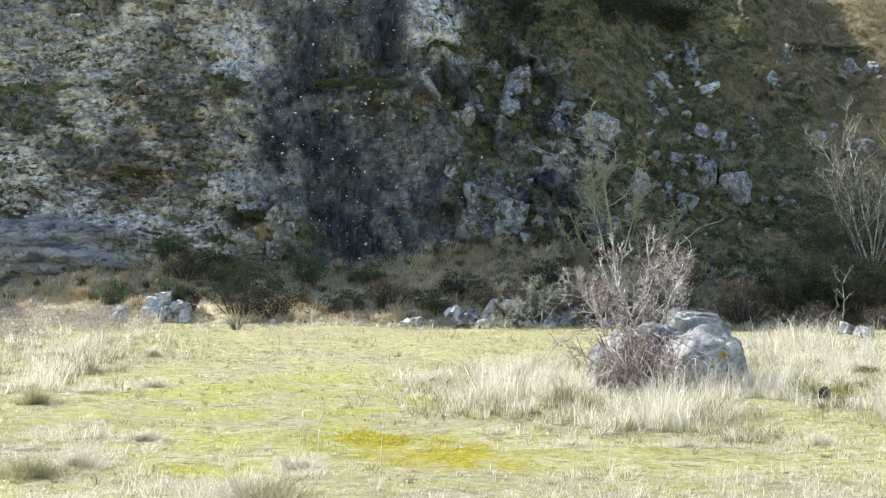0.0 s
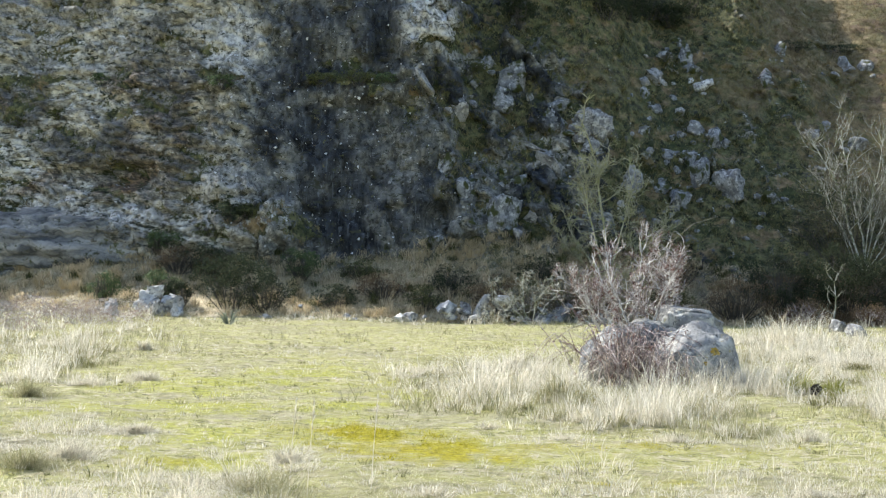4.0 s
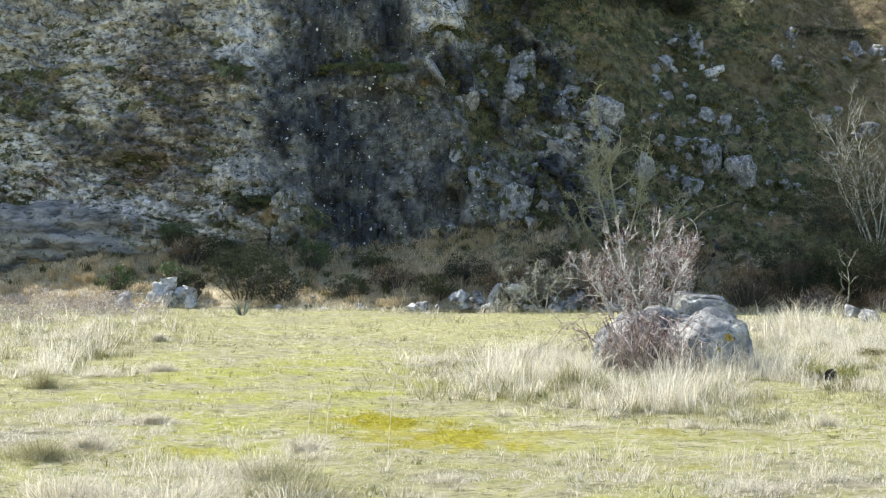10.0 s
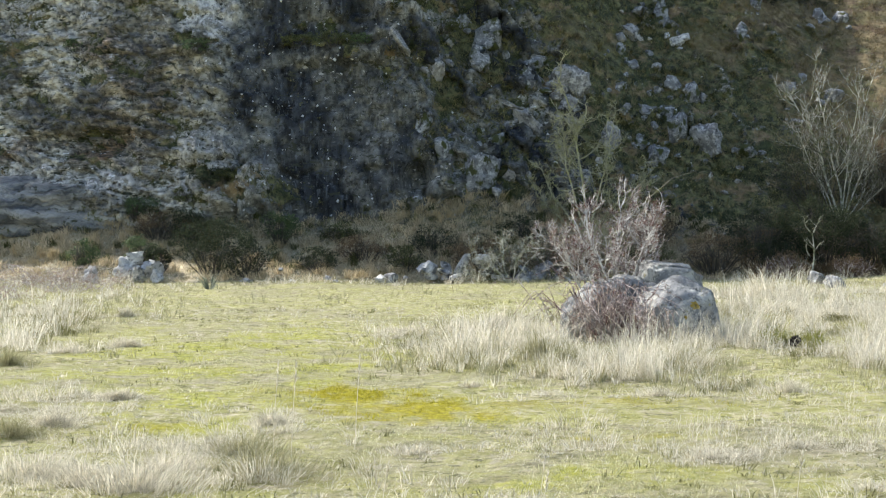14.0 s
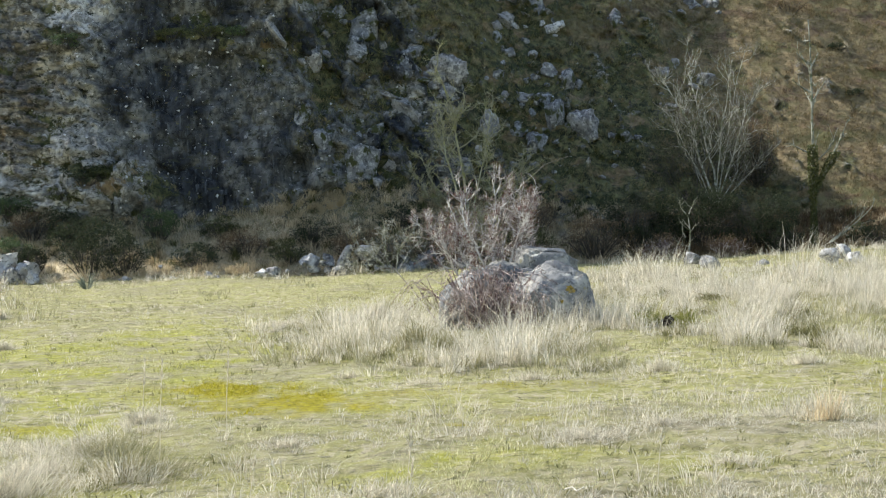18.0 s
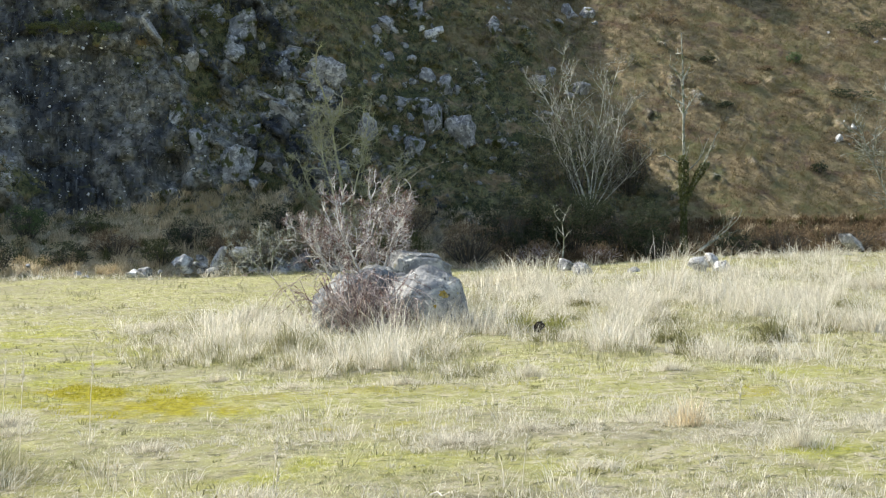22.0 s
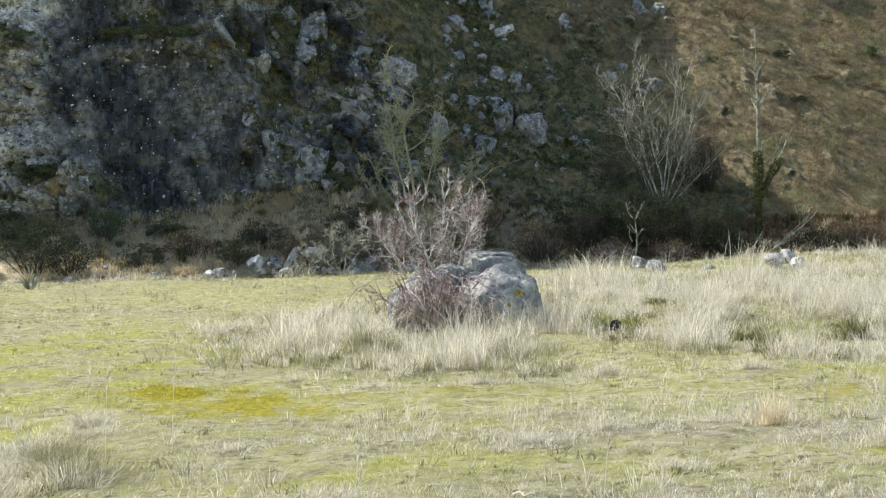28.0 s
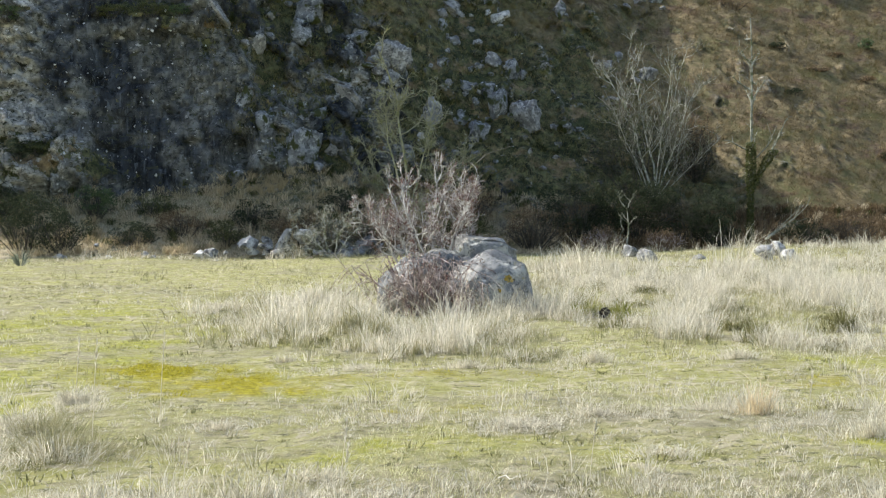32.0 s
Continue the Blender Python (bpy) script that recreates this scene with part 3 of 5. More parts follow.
    tan = np.maximum.reduce([sstep(wx + 0.25 * (wz - 7) + 2.6 * n2 + 2.0 * n3 + 1.2 * n1, 15.0, 20.5), 0.85 * blob(wx + 0.8 * n3, wz, 15.6, 11.0, 2.2, 0.8, 0, 2), 0.75 * blob(wx, wz, 12.7, 9.6, 1.2, 1.0), 0.45 * blob(wx, wz, 6.5, 9.5, 1.2, 0.8), 0.75 * blob(wx, wz, 17.0, 13.5, 3.4, 2.2, 0, 2)])
    straw = np.clip(np.maximum(tan + 0.25 * n2 * (tan > 0.05), below * (0.62 + 0.4 * n1)), 0, 1)
    moss = np.maximum(moss * (1 - below), 0.8 * below) * (1 - 0.35 * straw)
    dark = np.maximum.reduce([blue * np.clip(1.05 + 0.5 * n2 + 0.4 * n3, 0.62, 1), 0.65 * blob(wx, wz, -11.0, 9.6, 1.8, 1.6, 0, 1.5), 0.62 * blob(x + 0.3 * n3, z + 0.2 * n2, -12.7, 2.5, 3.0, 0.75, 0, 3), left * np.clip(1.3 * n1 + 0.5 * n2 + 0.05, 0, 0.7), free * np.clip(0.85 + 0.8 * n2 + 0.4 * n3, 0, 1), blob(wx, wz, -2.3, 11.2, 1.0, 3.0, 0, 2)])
    pale = np.maximum.reduce([blob(wx, wz, -0.4, 11.5, 1.35, 1.6, 0.25, 2.5), blob(wx, wz, -7.7, 10.4, 0.75, 1.7, 0.1, 2), blob(x + 0.45 * (z - 8.8), z, -0.64, 8.8, 0.14, 0.6, 0, 2),
                              0.8 * blob(x + 0.5 * n3, z + 0.12 * (x + 13) + 0.25 * n2, -13.2, 3.65, 3.6, 0.45, 0, 2), 0.7 * blob(x + 0.5 * n3, z, -8.4, 9.8, 0.65, 1.3, 0.15, 1.5), 0.6 * blob(x + 0.6 * n3, z + 0.4 * n2, -8.4, 4.1, 0.8, 1.1, 0, 1.5), 0.35 * blob(x + 0.4 * n3, z + 0.3 * n2, -6.2, 3.2, 1.2, 0.8, -0.3, 2), 0.42 * blob(wx, wz, -15.5, 11.0, 4.5, 1.6, 0, 2), 0.6 * blob(wx, wz, 4.4, 5.9, 1.3, 0.25, 0.9, 2),
                              0.4 * blob(wx, wz, -7.4, 4.8, 0.8, 1.4, 0, 1.5), 0.35 * blob(wx, wz, -6.2, 3.4, 0.9, 0.5, 0, 1.5)])
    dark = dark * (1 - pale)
    ochre = np.maximum.reduce([1.35 * blob(wx, wz, -11.9, 5.0, 1.9, 0.55, 0, 2), 0.9 * blob(wx, wz, -15.6, 4.7, 1.6, 0.32, 0, 2), 0.8 * blob(wx, wz, -12.0, 8.6, 1.0, 0.8, 0, 2), 0.6 * blob(wx, wz, -17.0, 7.9, 1.2, 0.4, 0, 2),
                               0.45 * blob(wx, wz, -10.0, 6.5, 1.5, 2.4, 0, 2), 0.5 * blob(wx, wz, -10.6, 4.2, 1.2, 0.8)]) * np.clip(0.75 + 0.6 * n3, 0, 1)
    soft = np.clip(np.maximum(moss * 0.7, straw), 0, 1)
    earth = 0.13 * fbm(x * 0.35, z * 0.5, zero, 3, 95) + 0.05 * fbm(x * 1.8, z * 2.4, zero, 3, 97) - 0.10
    hollow = 1.1 * blob(x, z, 0.1, 3.55, 0.5, 0.6, 0, 2) + 0.9 * blob(x, z, -11.9, 5.0, 1.9, 0.5, 0, 2) - 0.8 * blob(x + 0.4 * n3, z + 0.2 * n2, -12.9, 2.2, 3.3, 1.3, 0, 3) - 0.9 * blob(x + 0.3 * n3, z + 0.3 * n2, -6.6, 3.0, 1.9, 1.0, -0.35, 2) - 0.40 * blob(x, z, -0.4, 11.2, 1.5, 1.6, 0.2, 2) \
        - 0.45 * blob(x, z, -3.1, 8.3, 1.8, 0.42, 0, 2) + 0.35 * blob(x, z, -2.2, 11.0, 0.45, 2.0, 0.1, 2) - 0.35 * blob(x, z, -8.1, 8.5, 0.9, 0.3, 0, 2)
    out = rock * (1 - soft) + earth * soft - hollow
    return dict(foot=below * (1 - 0.55 * sstep(x, -5, -1)) * (1 - sstep(x, 8, 13)), dark=dark, pale=pale, ochre=ochre, moss=moss, straw=straw, layered=np.clip(left + 0.2, 0, 1), tone=tone), out * sstep(z, -0.3, 1.2)


def surface_point(x, z):
    """How far back the finished slope lies at x and height z."""
    x, z = np.atleast_1d(np.asarray(x, float)), np.atleast_1d(np.asarray(z, float))
    return face_y(x, z) - slope_fields(x, z)[1]


# Unseen brow: height and jags are picked to shape the shadow it casts.
def crest(x):
    return 15.4 + 5.0 * sstep(x, 11, 27) + 0.4 * np.sin(x * 0.21) + 0.3 * np.sin(x * 0.57 + 1) + 3.2 * np.maximum(fbm(x * 0.55, 0 * x, 0 * x, 4, 14, 0.6), 0)


def build_slope():
    xs = spaced(-23, 37, 0.085, 160, 1.16)
    zs = np.concatenate([np.arange(-0.5, 14.0, 0.08), np.linspace(14.0, 20.0, 26)])
    x, z = [a.ravel() for a in np.meshgrid(xs, zs, indexing="ij")]
    z = np.where(z > 14, 14 + (z - 14) / 6.0 * (crest(x) - 14), z)
    m, out = slope_fields(x, z)
    verts = np.stack([x, face_y(x, z) - out, z + 0.03 * vnoise(x * 3, z * 3, 0 * x, 99)], -1)
    faces = grid_faces(len(xs), len(zs))
    cx, cz = x[faces].mean(1), z[faces].mean(1)
    on_bank = cz < bank_top(cx)
    on_hill = ~on_bank & (cx > 6.5 - 0.2 * (cz - 6))
    for name, pick, label, category in (
            ("cliff", ~on_bank & ~on_hill, "weathered grey limestone cliff with dark water-stained face and mossy ledges", "cliff"),
            ("hillside", on_hill, "steep hillside of olive moss and tan grass below the crag", "hillside"),
            ("bank", on_bank, "low brown grassy bank at the foot of the cliff", "bank")):
        f = faces[pick]
        used, index = np.unique(f, return_inverse=True)
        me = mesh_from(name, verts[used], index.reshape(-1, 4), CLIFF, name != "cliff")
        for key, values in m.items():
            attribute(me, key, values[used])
        tagged(new(name, me), label, category, kind="structure")
    # the high ground behind the cliff's brow
    steps = np.concatenate([[0.0, 2.0, 6.0], np.linspace(15, 400, 20)])
    px, py = [a.ravel() for a in np.meshgrid(xs[::6], steps, indexing="ij")]
    top = surface_point(px, crest(px))
    me = mesh_from("plateau", np.stack([px, top + py, crest(px) - 0.05 + 0.8 * fbm(px * 0.1, py * 0.1, 0 * px, 3, 12) * (py > 1)], -1), grid_faces(len(xs[::6]), len(steps)), CLIFF, True)
    attribute(me, "moss", np.full(len(px), 0.8))
    tagged(new("plateau", me), "grassy high ground behind the cliff edge", "hill", kind="structure")


# ---------------------------------------------------------------- plants and stones
def rock_mesh(size, seed, material, cuts=7, rough=0.16, level=3, square=1.0):
    bm = bmesh.new()
    bmesh.ops.create_icosphere(bm, subdivisions=level, radius=1.0)
    v = np.array([q.co[:] for q in bm.verts])
    v = np.sign(v) * np.abs(v) ** square
    g = np.random.default_rng(seed)
    v *= (1 + 0.5 * rough * fbm(v[:, 0] * 1.1 + seed, v[:, 1] * 1.1, v[:, 2] * 1.1, 2, seed))[:, None]
    for _ in range(cuts):
        d = g.normal(size=3)
        d /= np.linalg.norm(d)
        cut = g.uniform(0.42, 0.80)
        over = np.maximum(v @ d - cut, 0)
        v -= over[:, None] * d
    v /= np.abs(v).max(0)
    lump = 1 + rough * 0.5 * (fbm(v[:, 0] * 2.4 + seed, v[:, 1] * 2.4, v[:, 2] * 2.4, 4, seed) + 0.5 * ridged(v[:, 0] * 1.7 + seed, v[:, 1] * 1.7, v[:, 2] * 1.7, 3, seed + 9))
    v = v * lump[:, None] * np.array(size) * 0.5
    for q, c in zip(bm.verts, v):
        q.co = c
    me = bpy.data.meshes.new("rock")
    bm.to_mesh(me)
    bm.free()
    me.shade_smooth()
    me.materials.append(material)
    return me


def stone(name, x, y, z, size, seed, material, label, turn=(0, 0, 0), group="", cuts=7, rough=0.16, level=3, category="rock", square=1.0):
    ob = new(name, rock_mesh(size, seed, material, cuts, rough, level, square))
    ob.matrix_basis = pose(x, y, z, *turn)
    return tagged(ob, label, category, group)


def blades(base, height, width, lean, bend=0.35, seed=0, flat=False):
    """Verts and triangles of one bent blade at each base point."""
    g = np.random.default_rng(seed)
    n = len(base)
    side = g.uniform(0, 2 * np.pi, n)
    s = np.stack([np.cos(side), np.sin(side), np.zeros(n)], -1) * (width / 2)[:, None]
    up = np.stack([np.zeros(n), np.zeros(n), height], -1)
    mid, tip = base + up * 0.66 + lean * bend, base + up + lean
    if flat:
        v = np.stack([base - s, base + s, base + up + lean], 1)
        f = np.arange(n * 3).reshape(n, 3)
        return v.reshape(-1, 3), f
    v = np.stack([base - s, base + s, mid + s * 0.8, mid - s * 0.8, tip], 1)
    i = (np.arange(n) * 5)[:, None]
    f = np.concatenate([i + [0, 1, 2], i + [0, 2, 3], i + [3, 2, 4]], 1).reshape(-1, 3)
    return v.reshape(-1, 3), f


class Tubes:
    """Gathers thin tapering branches into one mesh."""

    def __init__(self):
        self.v, self.f, self.tips = [], [], []

    def add(self, points, r0, r1, sides=4):
        k = len(points)
        base = len(self.v)
        for i, p in enumerate(points):
            a = points[max(i - 1, 0)]
            b = points[min(i + 1, k - 1)]
            d = (b - a)
            d = d / (np.linalg.norm(d) + 1e-9)
            u = np.cross(d, (0.3, 0.9, 0.1) if abs(d[2]) > 0.8 else (0, 0, 1))
            u = u / (np.linalg.norm(u) + 1e-9)
            w = np.cross(d, u)
            r = r0 + (r1 - r0) * i / (k - 1)
            for j in range(sides):
                t = 2 * np.pi * j / sides
                self.v.append(p + (u * np.cos(t) + w * np.sin(t)) * r)
        for i in range(k - 1):
            for j in range(sides):
                a, b = base + i * sides + j, base + i * sides + (j + 1) % sides
                self.f.append((a, b, b + sides, a + sides))

    def mesh(self, name, material):
        return mesh_from(name, np.array(self.v), np.array(self.f), material, True)


def wander(g, p, d, length, steps, crook, lift):
    pts = [np.array(p, float)]
    d = np.array(d, float)
    d /= np.linalg.norm(d)
    for _ in range(steps):
        d = d + g.normal(size=3) * crook + np.array((0, 0, lift))
        d /= np.linalg.norm(d)
        pts.append(pts[-1] + d * length / steps)
    return pts, d


def grow(into, twigs, g, p, d, length, r, depth, kids=4, crook=0.12, lift=0.05, spread=0.7, shrink=0.55, start=0.3, thin=0.004):
    steps = 5 if depth else 3
    pts, last = wander(g, p, d, length, steps, crook, lift)
    (into if depth else twigs).add(pts, max(r, thin), max(r * 0.4, thin * 0.6), 5 if r > 0.03 else 3)
    if depth == 0:
        twigs.tips.append(pts[-1])
        return
    for _ in range(kids):
        t = g.uniform(start, 1.0) * steps
        i = min(int(t), steps - 1)
        q = pts[i] + (pts[i + 1] - pts[i]) * (t - i)
        dd = pts[i + 1] - pts[i]
        dd = dd / np.linalg.norm(dd) + g.normal(size=3) * spread
        grow(into, twigs, g, q, dd, length * shrink * g.uniform(0.6, 1.2), r * 0.5, depth - 1, kids, crook, lift, spread, shrink, 0.15, thin)


def leaf_mesh(name, pts, size, seed, material):
    g = np.random.default_rng(seed)
    n = len(pts)
    a, b = g.normal(size=(n, 3)), g.normal(size=(n, 3))
    a /= np.linalg.norm(a, axis=1)[:, None]
    b -= (a * b).sum(1)[:, None] * a
    b /= np.linalg.norm(b, axis=1)[:, None]
    s = (size * g.uniform(0.6, 1.3, n))[:, None]
    v = np.stack([pts - a * s, pts - b * s * 0.45, pts + a * s, pts + b * s * 0.45], 1).reshape(-1, 3)
    return mesh_from(name, v, np.arange(n * 4).reshape(n, 4), material)


def tree(name, x, y, z, stems, material, label, seed, depth=2, spray=None, kids=5, limbs=9, category="tree", spread=0.5, lift=0.08, shrink=0.45, group="", start=0.3, crook=0.1, thin=0.006, stem_name="trunk", reach=0.42):
    """stems: rows of (lean x, lean y, length, radius[, foot height]). Each stem carries so many limbs."""
    root = new(name)
    root.location = (x, y, z)
    g = np.random.default_rng(seed)
    twigs = Tubes()
    for lx, ly, length, r, *foot in stems:
        pts, _ = wander(g, (lx * 0.1, ly * 0.1, foot[0] if foot else -0.1), (lx, ly, 1), length, 9, crook * 0.5, lift * 0.3)
        t = Tubes()
        t.add(pts, r, max(r * 0.25, thin), 6)
        stem = part(stem_name, t.mesh(stem_name, material), root)
        for _ in range(limbs):
            k = g.uniform(start, 1.0) * 9
            i = min(int(k), 8)
            q = pts[i] + (pts[i + 1] - pts[i]) * (k - i)
            dd = pts[i + 1] - pts[i]
            dd = dd / np.linalg.norm(dd) + g.normal(size=3) * (spread, spread, spread * 0.6)
            b = Tubes()
            grow(b, twigs, g, q, dd, length * reach * (1.25 - 0.7 * k / 9) * g.uniform(0.6, 1.2), r * 0.5, depth, kids, crook, lift, spread, shrink, 0.25, thin)
            part("branch", b.mesh("branch", material), root)
    tagged(part("twig_spray", twigs.mesh("twig_spray", spray or material), root), kind="stuff")
    return tagged(root, label, category, group), twigs.tips


def shrub(name, x, y, z, wide, deep, tall, leaves, size, material, label, seed, twig_material=None, canes=26, category="shrub", group=""):
    """A low bush: canes from the foot and an uneven cloud of small leaves."""
    root = new(name)
    root.location = (x, y, z)
    g = np.random.default_rng(seed)
    t = Tubes()
    for _ in range(canes):
        a, k = g.uniform(0, 2 * np.pi), g.uniform(0.2, 1.0)
        top = np.array((np.cos(a) * wide * 0.5 * k, np.sin(a) * deep * 0.5 * k, tall * g.uniform(0.4, 0.95) * (1.05 - 0.5 * k)))
        foot = top * np.array((0.3, 0.3, 0)) - np.array((0, 0, 0.1))
        mid = (foot + top) / 2 + g.normal(size=3) * 0.1 * tall + np.array((0, 0, 0.12 * tall))
        t.add([foot, mid, top], 0.018, 0.005, 3)
        for _ in range(3):
            q = mid + (top - mid) * g.uniform(0, 1)
            t.add([q, q + g.normal(size=3) * 0.13 * tall + np.array((0, 0, 0.1 * tall))], 0.007, 0.003, 3)
    tagged(part("cane_thicket", t.mesh("cane_thicket", twig_material or BARK_DARK), root), kind="stuff")
    if leaves:
        leaves, size = int(leaves * 2.2), size * 0.68
        p = g.normal(size=(leaves * 3, 3))
        p /= np.linalg.norm(p, axis=1)[:, None]
        p *= (g.uniform(0.1, 1, len(p)) ** 0.45)[:, None]
        lump = vnoise(p[:, 0] * 2.2 + seed, p[:, 1] * 2.2, p[:, 2] * 2.2, seed) + 0.6 * vnoise(p[:, 0] * 5 + seed, p[:, 1] * 5, p[:, 2] * 5, seed + 3)
        keep = np.argsort(-(lump - 0.9 * np.linalg.norm(p, axis=1) * 0.5))[:leaves]
        p = p[keep] * np.array((wide * 0.55, deep * 0.55, tall * 0.55)) + np.array((0, 0, tall * 0.5))
        p = p[p[:, 2] > 0]
        tagged(part("foliage", leaf_mesh("foliage", p, size, seed, material), root), kind="stuff")
    return tagged(root, label, category, group)


def scatter_grass(name, pts, height, width, lean, material, label, seed, flat=False):
    v, f = blades(pts, height, width, lean, seed=seed, flat=flat)
    return tagged(new(name, mesh_from(name, v, f, material)), label, "grass", kind="stuff")


def in_view(x, y, margin=2.0):
    """The wedge of meadow that the valley path overlooks."""
    return (x > -0.40 * y - margin) & (x < 0.66 * y + margin)


def tufts(count, share, lo, hi, per, spread, high, wide, seed, tilt=0.35):
    """Clumps of blades where share(x, y) allows."""
    g = np.random.default_rng(seed)
    x, y = g.uniform(-0.40 * hi - 2, 0.66 * hi + 2, count * 6), lo + (hi - lo) * g.uniform(0, 1, count * 6) ** 1.0
    ok = in_view(x, y) & (g.uniform(0, 1, len(x)) < share(x, y))
    x, y = x[ok][:count], y[ok][:count]
    k = len(x)
    size = (0.35 + 1.15 * g.uniform(0, 1, k) ** 1.6) * (0.85 + 0.6 * vnoise(x * 0.9, y * 0.6, 0 * x, seed + 60)) * (0.62 + 0.75 * sstep(vnoise(x * 2.3, y * 1.7, 0 * x, seed + 61), -0.3, 0.5))
    if high > 0.25:
        size = size * (0.62 + 0.45 * np.clip(share(x, y), 0, 1))
    cx, cy, cs = np.repeat(x, per), np.repeat(y, per), np.repeat(size, per)
    n = len(cx)
    a, r = g.uniform(0, 2 * np.pi, n), np.abs(g.normal(0, 1, n)) * spread * cs
    bx, by = cx + np.cos(a) * r, cy + np.sin(a) * r
    h = high * cs * g.uniform(0.3, 1.2, n)
    sway = np.repeat(g.normal(0, 0.2, k), per)
    lean = np.stack([np.cos(a) * h * tilt * g.uniform(0, 1.3, n) + (sway + g.normal(0.04, 0.16, n)) * h, np.sin(a) * h * tilt * g.uniform(0, 1.3, n) + g.normal(0, 0.16, n) * h, -0.25 * h * tilt * g.uniform(0, 1.2, n)], -1)
    return np.stack([bx, by, meadow_z(bx, by) - 0.01], -1), h, wide * g.uniform(0.7, 1.4, n), lean


build_ground()
build_slope()

scatter_grass("tall_dry_grass", *tufts(4600, lambda x, y: tall_share(x, y) ** 1.6, 13, 27, 24, 0.06, 0.38, 0.0048, 1, 0.9), DRY, "tall bleached dry grass standing in the meadow", 1)
scatter_grass("seeding_grass", *tufts(1500, lambda x, y: 0.6 * tall_share(x, y) ** 2.5, 13.5, 27, 9, 0.08, 0.44, 0.0042, 18, 0.45), DRY, "thin upright flowering stems above the dry grass", 18)
scatter_grass("olive_straw_grass", *tufts(5000, lambda x, y: tall_share(x, y) ** 0.6, 13, 27, 16, 0.08, 0.16, 0.006, 12, 1.0), UNDER, "olive and straw half-length grass in the meadow", 12)
scatter_grass("olive_clumps", *tufts(1500, lambda x, y: 0.8 * sstep(tall_share(x, y), 0.05, 0.4) * sstep(vnoise(x * 1.1, y * 0.8, 0 * x, 91), -0.1, 0.4), 13, 30, 34, 0.09, 0.17, 0.0065, 19, 0.9), OLIVE, "dark olive clumps among the dry grass", 19)
scatter_grass("tall_dry_grass", *tufts(5000, lambda x, y: tall_share(x, y) ** 2.2, 26, 43, 13, 0.085, 0.42, 0.0095, 11, 0.8), DRY, "tall bleached dry grass further out in the meadow", 11)
scatter_grass("olive_straw_grass", *tufts(5000, lambda x, y: 0.08 + tall_share(x, y) ** 0.7, 26, 43, 10, 0.12, 0.15, 0.011, 13, 0.9), UNDER, "olive and straw low grass further out in the meadow", 13)
scatter_grass("grey_straw_grass", *tufts(5200, lambda x, y: (0.10 + 0.9 * near_straw(x, y) ** 1.3) * (1 - 0.85 * worn(x, y)) * (gold_share(x, y) < 0.25), 6, 13, 18, 0.045, 0.095, 0.0036, 2, 1.1), DULL, "greyish low straw grass on the near turf", 2)
scatter_grass("grey_straw_grass", *tufts(3600, lambda x, y: (0.12 + 0.5 * tall_share(x, y)) * (1 - 0.8 * worn(x, y)) * (gold_share(x, y) < 0.25), 12.5, 28, 12, 0.05, 0.085, 0.006, 14, 1.0), DULL, "greyish low straw grass in the meadow", 14)
scatter_grass("short_turf", *tufts(34000, lambda x, y: 1.0 * (gold_share(x, y) < 0.3), 6, 13, 9, 0.020, 0.028, 0.0045, 3, 0.7), GREEN, "short yellow-green turf blades on the near meadow", 3, True)
scatter_grass("short_turf", *tufts(30000, lambda x, y: (1 - 0.6 * tall_share(x, y)) * np.clip(16 / y, 0.3, 1) * (gold_share(x, y) < 0.3), 12.5, 42, 7, 0.035, 0.042, 0.007, 15, 0.7), GREEN, "short yellow-green turf blades on the meadow", 15, True)
scatter_grass("mustard_moss", *tufts(9000, lambda x, y: np.clip(1.5 * gold_share(x, y), 0, 1), 9.6, 14.2, 9, 0.02, 0.022, 0.0065, 4, 0.7), GOLD, "mustard-coloured moss in the turf", 4, True)
scatter_grass("lime_moss", *tufts(6000, lambda x, y: np.clip(1.4 * lime_share(x, y), 0, 1) * (y < 24) * (gold_share(x, y) < 0.4), 6, 24, 12, 0.04, 0.024, 0.007, 16, 0.8), LIME, "bright yellow-green moss cushions in the turf", 16, True)
scatter_grass("dark_olive_turf", *tufts(5600, lambda x, y: (gold_share(x, y) < 0.3) * (0.15 + 0.7 * sstep(vnoise(x * 2.6, y * 1.6, 0 * x, 66) + 0.6 * vnoise(x * 7, y * 4, 0 * x, 67), 0.05, 0.6)), 6, 30, 12, 0.035, 0.05, 0.006, 17, 0.9), OLIVE, "dark olive clumps in the turf", 17)


def slope_tufts(count, allow, x0, x1, z0, z1, per, high, wide, seed):
    """Clumps of hill grass on the slope."""
    g = np.random.default_rng(seed)
    x, z = g.uniform(x0, x1, count * 4), g.uniform(z0, z1, count * 4)
    m, out = slope_fields(x, z)
    ok = g.uniform(0, 1, len(x)) < allow(m, x, z)
    x, z, out = x[ok][:count], z[ok][:count], out[ok][:count]
    y = face_y(x, z) - out
    size = g.uniform(0.5, 1.3, len(x))
    base = np.repeat(np.stack([x, y, z], -1), per, 0) + g.normal(size=(len(x) * per, 3)) * (0.09, 0.03, 0.04)
    n = len(base)
    h = high * np.repeat(size, per) * g.uniform(0.4, 1.1, n)
    lean = np.stack([g.normal(0, 0.45, n) * h, -np.abs(g.normal(0.35, 0.3, n)) * h, -0.25 * h], -1)
    return base, h, wide * g.uniform(0.6, 1.4, n), lean


